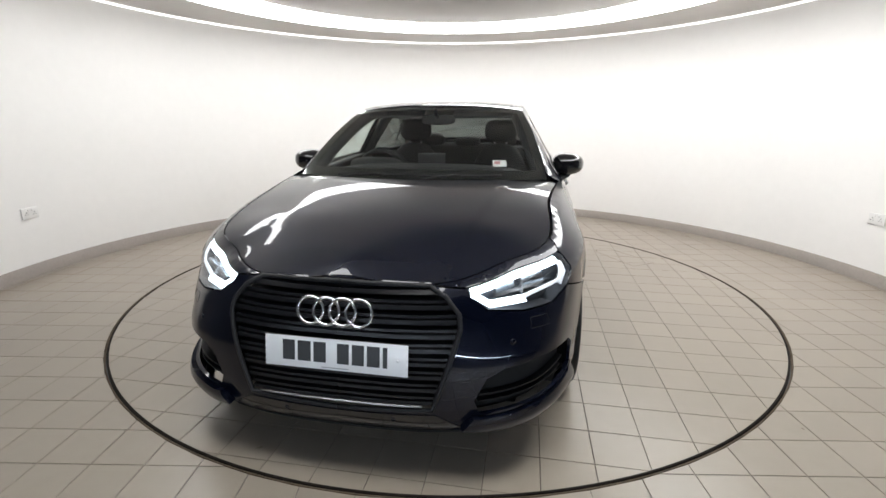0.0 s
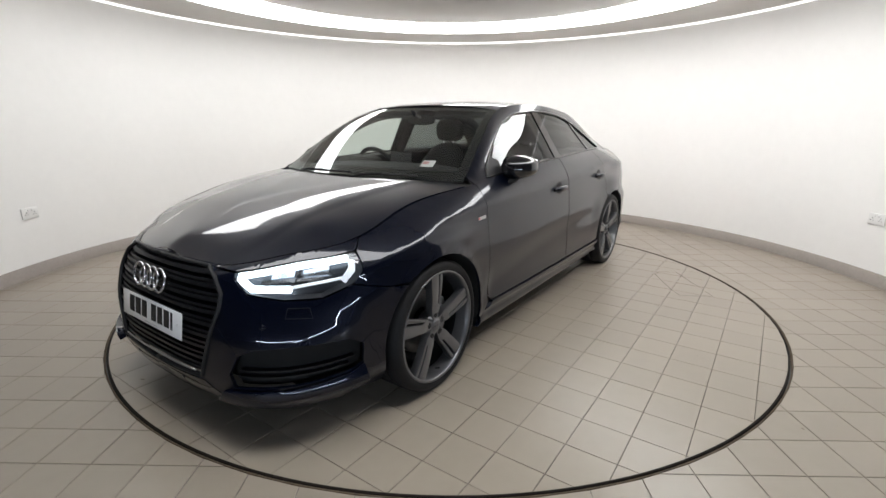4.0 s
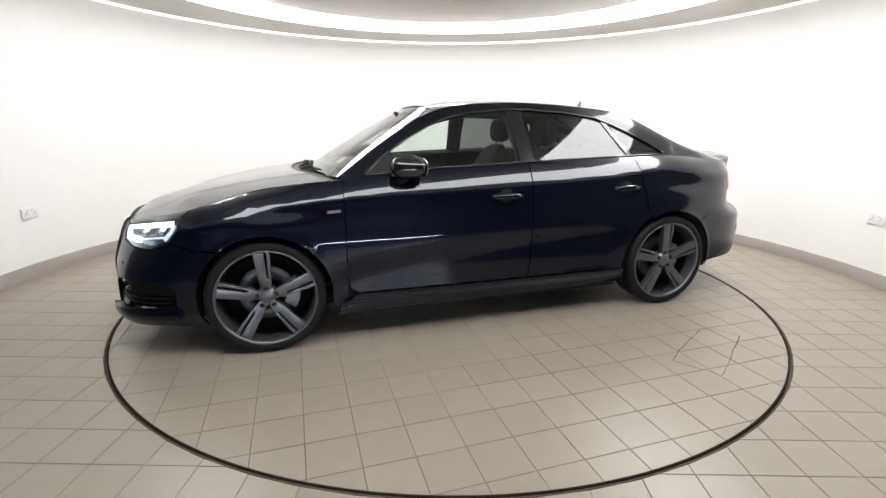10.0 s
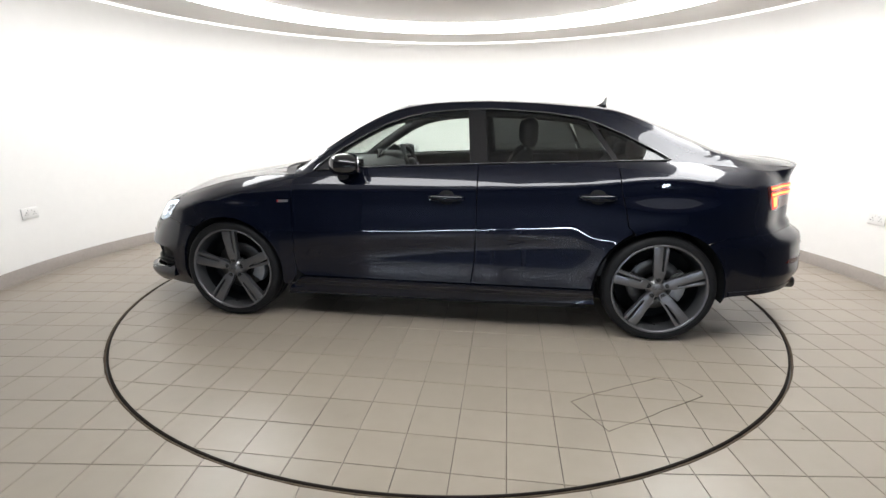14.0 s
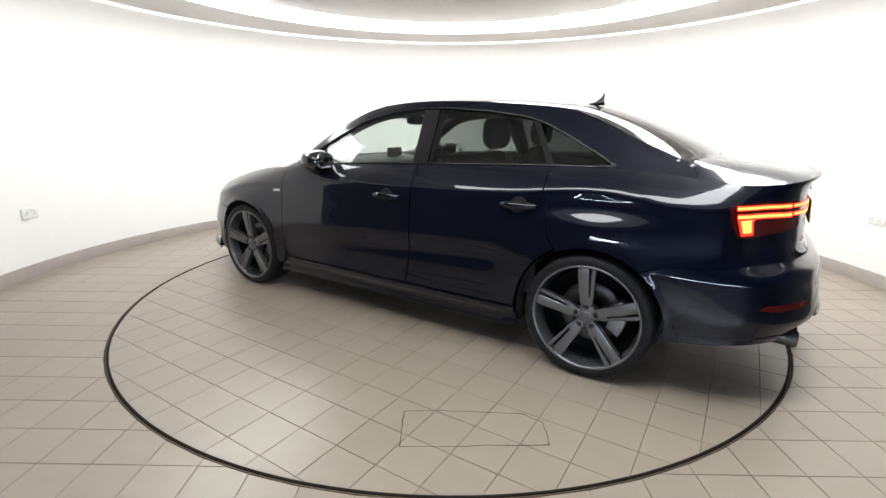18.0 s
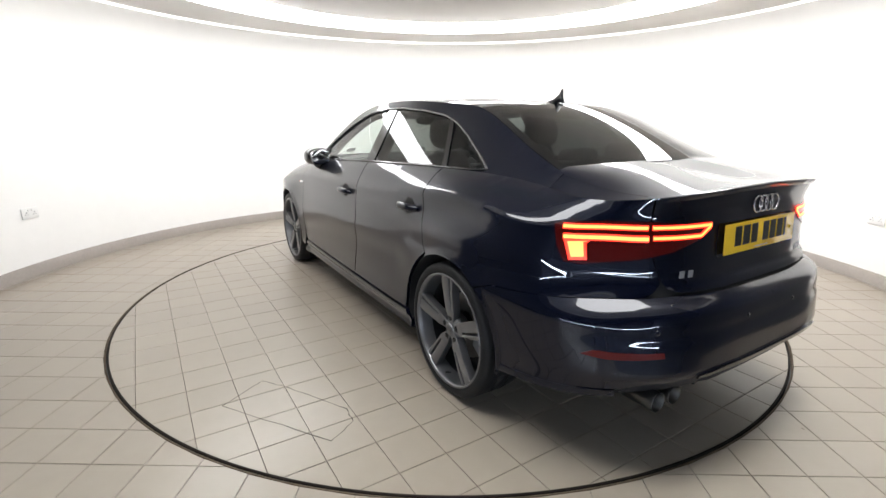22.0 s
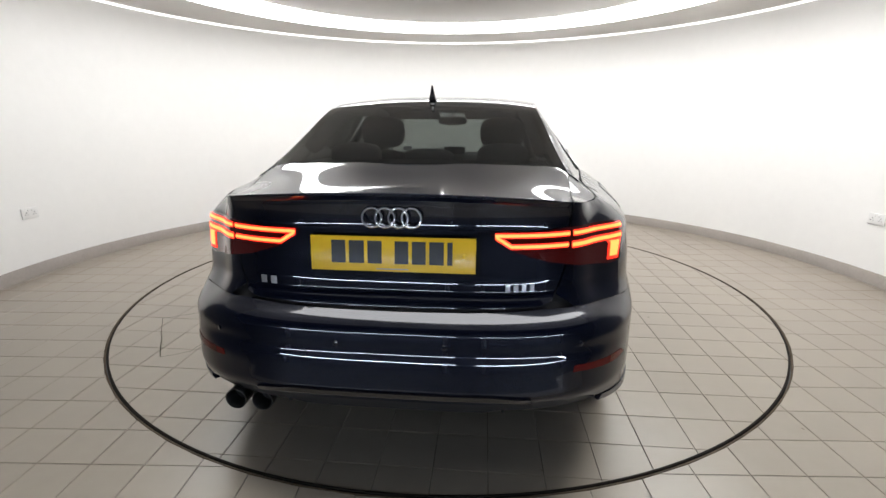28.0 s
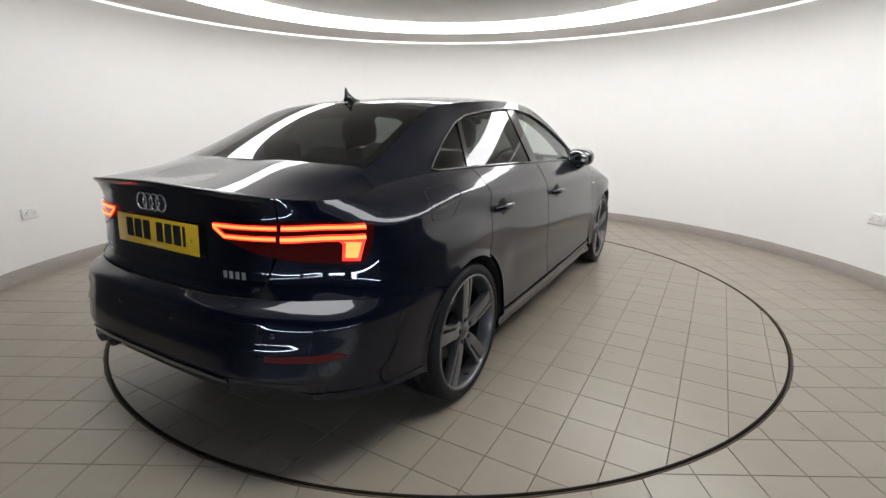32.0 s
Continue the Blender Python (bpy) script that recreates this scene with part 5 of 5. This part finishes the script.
        ob = part("lens", panel(lampo, skin, 0.025, 0.001, 0.0, mirror=mir), M_LENS, hl, "clear lens")
        ob.visible_shadow = False

    # --- rear bumper, boot lid ---
    rb = [(S_TAIL, 0.380)] + [(s_rear(y), 0.380) for y in (0.15, 0.30)] + [(s_rear(0.36), 0.384), (s_rear(0.62), 0.384), (s_rear(0.68), 0.362), (s_rear(0.83), 0.325), (X(-1.70), 0.285)] \
        + arc(RA, WZ, ARCH_R, 190, 129, 14) + [(X(-1.66), 0.6295), (s_rear(0.80), 0.6545), (s_rear(0.62), 0.6675), (s_rear(0.50), 0.672), (s_rear(0.25), 0.664), (S_TAIL, 0.662)]
    bumper = part("rear_bumper", panel(rb, skin, 0.011, 0.0006, 0.014, both=True, edge=0.014), M_PAINT, car, "navy rear bumper")
    for sg, mir in sides:
        path = [(s, 0.342 - 0.035 * k / 11) for k, s in enumerate(np.linspace(s_rear(0.70), X(-1.72), 12))]
        part("bumper_edge", strip_on(skin, path, 0.026, -0.014, 0.018, mirror=mir), M_PAINT, bumper)
        rf = [(-2.330, 0.484), (-2.13, 0.474), (-2.05, 0.480), (-2.09, 0.500), (-2.325, 0.504)]
        part("rear_reflector", lift_patch(skin, rf, 0.002, 0.015, mir, 0.004), M_REFLECTOR, bumper, "red reflector strip")
        for yy, zz in ((0.60, 0.570), (0.17, 0.570)):
            s0 = s_rear(yy)
            p, n = skin(s0, zz, 0.001), (skin(s0, zz, 0.05) - skin(s0, zz, 0)).normalized()
            p.y *= sg
            n.y *= sg
            mm = Matrix.Translation(p) @ n.to_track_quat("Z", "Y").to_matrix().to_4x4()
            part("parking_sensor", crisp(lathe([(0.0005, 0.0012), (0.008, 0.0010), (0.0092, -0.002)], 20, m=mm)), M_PAINT, bumper)
    # diffuser below the bumper
    dif = [(S_TAIL, 0.325), (s_rear(0.30), 0.325), (s_rear(0.36), 0.340), (s_rear(0.64), 0.340), (s_rear(0.70), 0.335), (s_rear(0.66), 0.358), (s_rear(0.62), 0.384), (s_rear(0.36), 0.384), (s_rear(0.30), 0.380), (S_TAIL, 0.380)]
    part("diffuser", panel(dif, lambda s, z: skin(s, z, -0.012), 0.026, 0.0, 0.03, both=True), M_BLACK, bumper, "matt black rear diffuser")
    for sg, mir in sides:
        ridge = [(s_rear(y), 0.412 - 0.012 * step01(0.30, 0.44, y)) for y in np.linspace(0.0, 0.44, 12)]
        part("diffuser_ridge", strip_on(skin, ridge, 0.016, 0.0, 0.010, mirror=mir), M_GLOSSBLACK, bumper)
        for yy in (0.17, 0.36):
            part("diffuser_fin", crisp(box(0.10, 0.012, 0.050, 0.003, at=(-2.165, sg * yy, 0.345))), M_BLACK, bumper)
    for yy in (0.465, 0.560):
        ex = part("exhaust_tip", crisp(lathe([(0.028, -0.14), (0.036, -0.14), (0.0375, 0.0), (0.0365, 0.003), (0.034, 0.001), (0.032, -0.05), (0.028, -0.06)], 36, m=Matrix.Translation((-2.205, yy, 0.309)) @ Matrix.Rotation(radians(-90), 4, "Y")), 50), M_EXHAUST, car, "round dark steel exhaust tip")
        # black disc closes the pipe, in place of the shade inside it
        part("exhaust_shade", crisp(lathe([(0.0005, -0.055), (0.034, -0.055)], 24, m=Matrix.Translation((-2.205, yy, 0.309)) @ Matrix.Rotation(radians(-90), 4, "Y"))), M_DARK, ex)

    lid = [(S_TAIL, 0.674), (s_rear(0.25), 0.675), (-2.43, 0.682), (-2.375, 0.695), (-2.357, 0.715), (-2.311, 0.80), (SEAM - 0.003, 0.90), (SEAM - 0.003, float(RIM_Z(SEAM)) - 1e-5)] + rim_run(SEAM - 0.02, S_TAIL, 18)
    bm = panel(lid, skin, 0.013, 0.0, 0.0, both=True, edge=0.014)
    rimb = [(p.x, p.y) for s, p in RIM if s < SEAM - 0.004][::4]
    rimb[0] = (rimb[0][0], 0.0)
    front_ = [(rear_screen(y / 0.59, 0.0).x + 0.01, y) for y in np.linspace(0.0, 0.58, 8)]
    for mir in (False, True):
        panel(rimb + [(SEAM_AT[0] + 0.002, SEAM_AT[1] - 0.001), (-1.66, 0.6025)] + front_[::-1], deck, 0.03, 0.0005, 0.0, bm=bm, edge=0.02, mirror=mir, inward=Vector((-1.9, 0, 0.3)))
    bmesh.ops.remove_doubles(bm, verts=[v for v in bm.verts if abs(v.co.y) < 0.003], dist=0.004)
    boot = part("boot_lid", bm, M_PAINT, car, "navy boot lid with a small lip spoiler")
    und = [(-2.08, -0.54), (-2.08, 0.54), (-1.90, 0.64), (-1.66, 0.66), (-1.66, -0.66), (-1.90, -0.64)]
    part("boot_inner", panel(und, lambda x, y: deck(x, y, -0.022), 0.05, 0, 0.0, inward=Vector((-1.9, 0, 0.3))), M_DARK, boot)
    sp = bmesh.new()
    rows = []
    for y in np.linspace(-1, 1, 49):
        s = S_TAIL + (SEAM - 0.01 - S_TAIL) * abs(y)
        p, k = skin(s, float(RIM_Z(s)) - 1e-5), 1 - abs(y) ** 5
        p.y *= 1 if y > 0 else -1
        rows.append([sp.verts.new(p + Vector((dx, 0, dz))) for dx, dz in ((0.040, -0.001), (0.012, 0.0045 * k - 0.001), (-0.010 * k, 0.0065 * k - 0.001), (-0.013 * k, 0.0045 * k - 0.001), (-0.012 * k, -0.003 * k - 0.001), (0.004, -0.018))])
    for u, v in zip(rows, rows[1:]):
        for j in range(5):
            sp.faces.new((u[j], v[j], v[j + 1], u[j + 1]))
    bmesh.ops.recalc_face_normals(sp, faces=sp.faces)
    part("lip_spoiler", crisp(sp, 40), M_PAINT, boot)
    # shelf over the number plate
    for i in range(4):
        yy = -0.0615 + 0.041 * i
        mm = Matrix.Translation((TAIL + REAR(0.955) - 0.016, yy, 0.957)) @ Matrix.Rotation(radians(-86), 4, "Y")
        part("ring", torus(0.0300, 0.0038, mm, n=40), M_CHROME, boot, "chrome emblem ring")
    rec = [(S_TAIL, 0.776), (s_rear(0.270), 0.776), (s_rear(0.278), 0.785), (s_rear(0.278), 0.892), (s_rear(0.270), 0.900), (S_TAIL, 0.900)]
    part("plate_recess", panel(rec, lambda s, z: skin(s, z, 0.0015), 0.03, 0, 0.004, both=True), M_GLOSSBLACK, boot)
    number_plate(car, "rear_plate", M_YELLOWPLATE, (TAIL + REAR(0.838) - 0.014, 0.0, 0.842), -86, -1)
    for yy, wd, n in ((0.445, 0.085, 2), (-0.415, 0.115, 4)):
        for i in range(n):
            a = yy + (i - n / 2 + 0.15) * wd / n
            b = a + wd / n * 0.52
            z0, z1 = 0.725, 0.750
            sgn = 1 if yy > 0 else -1
            poly = [(s_rear(abs(a)), z0), (s_rear(abs(b)), z0), (s_rear(abs(b)), z1), (s_rear(abs(a)), z1)]
            part("boot_badge", lift_patch(skin, poly, 0.003, 0.02, sgn < 0, 0.003), M_BADGE, boot, "chrome badge bar")
    # --- tail lights ---
    for sg, mir in sides:
        tl = new("tail_light")
        tl.parent = car
        tagged(tl, "red tail light with two glowing bars")
        lens = [(-2.600, 0.907), (-2.515, 0.852), (-2.39, 0.818), (-2.25, 0.797), (-2.01, 0.771), (-1.945, 0.776), (-1.915, 0.83), (-1.895, 0.905), (-1.93, 0.914), (-2.10, 0.920), (-2.28, 0.922)]
        part("lens", panel(lens, lambda s, z: skin(s, z, 0.004), 0.02, 0, 0.012, mirror=mir, edge=0.02), M_REDLENS, tl, "dark red lens")
        hook = run((-2.580, 0.899), (-2.528, 0.869), 4) + run((-2.528, 0.869), (-2.300, 0.8685), 6)[1:]
        for path, wide in ((run((-2.584, 0.9035), (-2.294, 0.9035), 8), 0.017), (run((-2.274, 0.9035), (-1.930, 0.8985), 9), 0.019), (hook, 0.017), (run((-2.280, 0.8665), (-1.935, 0.8635), 9), 0.023)):
            bar = part("light_bar", strip_on(skin, path, wide, 0.0045, 0.002, mirror=mir), M_TAIL, tl, "glowing red bar")
            part("core", strip_on(skin, path, wide * 0.52, 0.0062, 0.0015, mirror=mir), M_TAILHOT, bar, "bright orange core")
        blk = [(-2.028, 0.786), (-1.962, 0.783), (-1.936, 0.858), (-2.040, 0.858), (-2.020, 0.842)]
        block = part("light_block", lift_patch(skin, blk, 0.0062, 0.02, mir, 0.002), M_TAIL, tl, "glowing red light block")
        part("core", lift_patch(skin, shrink(blk, 0.011), 0.0074, 0.02, mir, 0.002), M_TAILHOT, block, "bright orange core")
        # unlit chamber beneath the bars
        cell = [(-2.27, 0.812), (-2.07, 0.797), (-2.06, 0.842), (-2.265, 0.848)]
        part("unlit_cell", lift_patch(skin, cell, 0.0050, 0.02, mir, 0.001), M_REDLENS, tl)

    # --- aerial, wipers ---
    fin = [(-0.085, 0.0), (0.055, 0.0), (0.02, 0.012), (-0.025, 0.022), (-0.058, 0.045), (-0.072, 0.074), (-0.080, 0.074), (-0.078, 0.03)]
    bm = plate_shape([(x - 1.04, z + roof(-1.06, 0).z - 0.004) for x, z in fin], -0.010, 0.010, bevel=0.004)
    for v in bm.verts:
        k = (v.co.z - 1.345) / 0.07
        v.co.y *= 1.9 - 1.5 * min(max(k, 0), 1)
    part("roof_aerial", crisp(bm, 50), M_GLOSSBLACK, car, "black shark-fin roof aerial")
    for a, b in (((-0.62, -0.005), (0.02, 0.012)), ((0.04, 0.0), (0.66, 0.018))):
        pts = [screen(a[0] + (b[0] - a[0]) * i / 10, a[1] + (b[1] - a[1]) * i / 10, 0.016) for i in range(11)]
        part("wiper", tube([tuple(p) for p in pts], 0.007, sides=6), M_BLACK, car, "black windscreen wiper")
        mid = pts[5]
        foot = screen(a[0] + (b[0] - a[0]) * 0.02, -0.08, 0.03)
        part("wiper_arm", tube([tuple(foot), tuple(foot.lerp(mid, 0.5) + Vector((0.01, 0, 0.015))), tuple(mid + Vector((0.004, 0, 0.008)))], [0.010, 0.008, 0.006], sides=6), M_BLACK, car)

    for x in (FA, RA):
        for sg in (1, -1):
            wheel(car, x, sg)
    interior(car)
    return car


def number_plate(car, name, face, at, tilt, facing):
    """A plate with plain bars in place of its characters."""
    ob = part(name, crisp(box(0.520, 0.004, 0.111, 0.0015)), face, car, "white front number plate" if facing > 0 else "yellow rear number plate")
    ob.matrix_basis = Matrix.Translation(at) @ Matrix.Rotation(radians(90 if facing > 0 else -90), 4, "Z") @ Matrix.Rotation(radians(-(90 - abs(tilt))), 4, "X")
    x = -0.193
    for i, w in enumerate((0.045, 0.048, 0.045, 0.0, 0.043, 0.043, 0.045, 0.016)):
        if w:
            part("bar", box(w, 0.0012, 0.072, at=(x + w / 2, -0.0024, 0.006)), M_INK, ob)
            x += w + 0.011
        else:
            x += 0.030
    part("print", box(0.10, 0.0012, 0.003, at=(0.0, -0.0024, -0.047)), M_FAINT, ob)
    part("screw_cap", crisp(lathe([(0.0005, 0.003), (0.006, 0.002), (0.007, 0.0)], 14, m=Matrix.Translation((0.225, -0.002, 0.0)) @ Matrix.Rotation(radians(90), 4, "X"))), face, ob)
    return ob


def interior(car):
    def seat(y, name="front_seat"):
        s = new(name)
        s.parent = car
        s.matrix_basis = pose(-0.10, y, 0.30)

        def back(q):
            return Vector((q.x - 0.42 * (q.z + 0.32) - 0.03 * abs(q.y / 0.25) ** 2 * -1, q.y * (1 - 0.22 * step01(0.05, 0.32, q.z)), q.z))
        part("cushion", superball(0.27, 0.26, 0.085, 3.2, 14, (0.05, 0, 0.13)), M_CLOTH, s)
        part("backrest", superball(0.075, 0.25, 0.34, 3.2, 16, (-0.20, 0, 0.44), shape=back), M_CLOTH, s)
        part("headrest", superball(0.055, 0.135, 0.095, 3.0, 14, (-0.485, 0, 0.885)), M_CLOTH, s)
        for k in (-0.05, 0.05):
            part("headrest_post", tube([(-0.44, k, 0.72), (-0.475, k, 0.82)], 0.007), M_SILVER, s)
        return s
    seat(0.37)
    seat(-0.37)
    rb = new("rear_bench")
    rb.parent = car
    part("cushion", superball(0.27, 0.62, 0.09, 4, 14, (-0.80, 0, 0.46)), M_CLOTH, rb)

    def back(q):
        return Vector((q.x - 0.45 * (q.z + 0.3), q.y, q.z))
    part("backrest", superball(0.08, 0.62, 0.32, 4, 16, (-1.02, 0, 0.74), shape=back), M_CLOTH, rb)
    for y in (-0.36, 0.0, 0.36):
        part("headrest", superball(0.05, 0.125, 0.062 if y else 0.05, 3, 12, (-1.26, y, 1.085 if y else 1.07)), M_CLOTH, rb)
    part("parcel_shelf", crisp(box(0.46, 1.10, 0.03, 0.01, at=(-1.46, 0, 1.005))), M_DASH, car)
    part("cabin_floor", box(2.2, 1.36, 0.03, 0.01, at=(-0.1, 0, 0.30)), M_DASH, car)
    bm = superball(0.26, 0.66, 0.13, 3.4, 18, (0.66, 0, 0.865))
    part("dashboard", bm, M_DASH, car, "black soft dashboard")
    part("instrument_hood", superball(0.10, 0.17, 0.05, 3, 12, (0.53, -0.37, 0.975)), M_DASH, car)
    part("display", crisp(box(0.012, 0.18, 0.10, 0.005, at=(0.52, 0.0, 1.005))), M_SCREEN, car, "small black dashboard display")
    wheel_ = new("steering_wheel")
    wheel_.parent = car
    mm = Matrix.Translation((0.34, -0.37, 0.90)) @ Matrix.Rotation(radians(-66), 4, "Y")
    part("wheel_rim", torus(0.178, 0.016, mm, n=40), M_BLACK, wheel_)
    part("wheel_boss", superball(0.05, 0.07, 0.07, 2.5, 10, (0.36, -0.37, 0.895)), M_BLACK, wheel_)
    for a in (0, 180, -90):
        p = mm @ Vector((0.17 * math.sin(radians(a)), 0.17 * math.cos(radians(a)), 0))
        part("wheel_spoke", tube([(0.36, -0.37, 0.895), tuple(p)], 0.013, sides=6), M_SILVER, wheel_)
    part("interior_mirror", superball(0.018, 0.115, 0.034, 3.2, 12, (0.30, 0.0, 1.265)), M_BLACK, car, "black interior mirror")
    part("mirror_stalk", tube([(0.31, 0, 1.28), (0.40, 0, 1.315)], 0.012), M_BLACK, car)
    for sg in (1, -1):
        for x0, x1 in ((0.80, -0.24), (-0.30, -1.05)):
            poly = [(x1, 0.36), (x0, 0.36), (x0, 0.94 if x0 > 0 else 1.00), (x1, 1.005)]
            bm = panel(poly, lambda x, z: Vector((x, skin(s_at(x), z).y - 0.085 + 0.0 * z, z)), 0.08, 0, 0.02, mirror=sg < 0)
            part("door_lining", bm, M_DASH, car)
        part("belt_rail", tube([(x, sg * (flank(x, 1.01).y - 0.05), float(RIM_Z(s_at(x))) - 0.015) for x in np.linspace(0.72, -1.3, 14)], 0.035, sides=6, flat=0.5), M_DASH, car)
        part("sun_visor", crisp(box(0.02, 0.40, 0.14, 0.006, at=(0.24, sg * 0.30, 1.315), rot=Matrix.Rotation(radians(-62), 4, "Y"))), M_DASH, car)
        part("pillar_lining", tube([(float(x), sg * (float(RAIL_Y(x)) - 0.035), float(RAIL_Z(x)) - 0.045) for x in np.linspace(0.80, -1.42, 22)], 0.038, sides=8), M_DASH, car)
        part("pillar_lining", tube([(-0.29, sg * 0.72, 1.0), (-0.265, sg * 0.60, 1.18), (-0.255, sg * 0.49, 1.335)], 0.055, sides=8, flat=0.5), M_DASH, car)
    hl = [(0.20, -0.50), (0.20, 0.50), (-1.05, 0.47), (-1.05, -0.47)]
    part("headlining", panel(hl, lambda x, y: roof(x, y) - Vector((0, 0, 0.03)), 0.1, 0, 0.0, inward=Vector((-0.4, 0, 0.5))), M_DASH, car)


def motions(car, table):
    rows_t, rows_c = [], []
    for k in range(33):
        a = TURN_START + TURN_RATE * k
        rows_t.append((float(k), pose(0, 0, 0, 0, 0, a)))
        m = Matrix.Rotation(radians(a), 4, "Z") @ pose(0, CAR_Y, 0, 0, 0, CAR_YAW)
        rows_c.append((float(k), m))
    walk(table, rows_t)
    walk(car, rows_c)


studio()
for ang in (1.75, 177.4):
    socket_plate((WALL_R - 0.006) * math.cos(radians(ang)), (WALL_R - 0.006) * math.sin(radians(ang)), 0.52)
CAR = build_car()
TABLE = floor_and_turntable()
motions(CAR, TABLE)
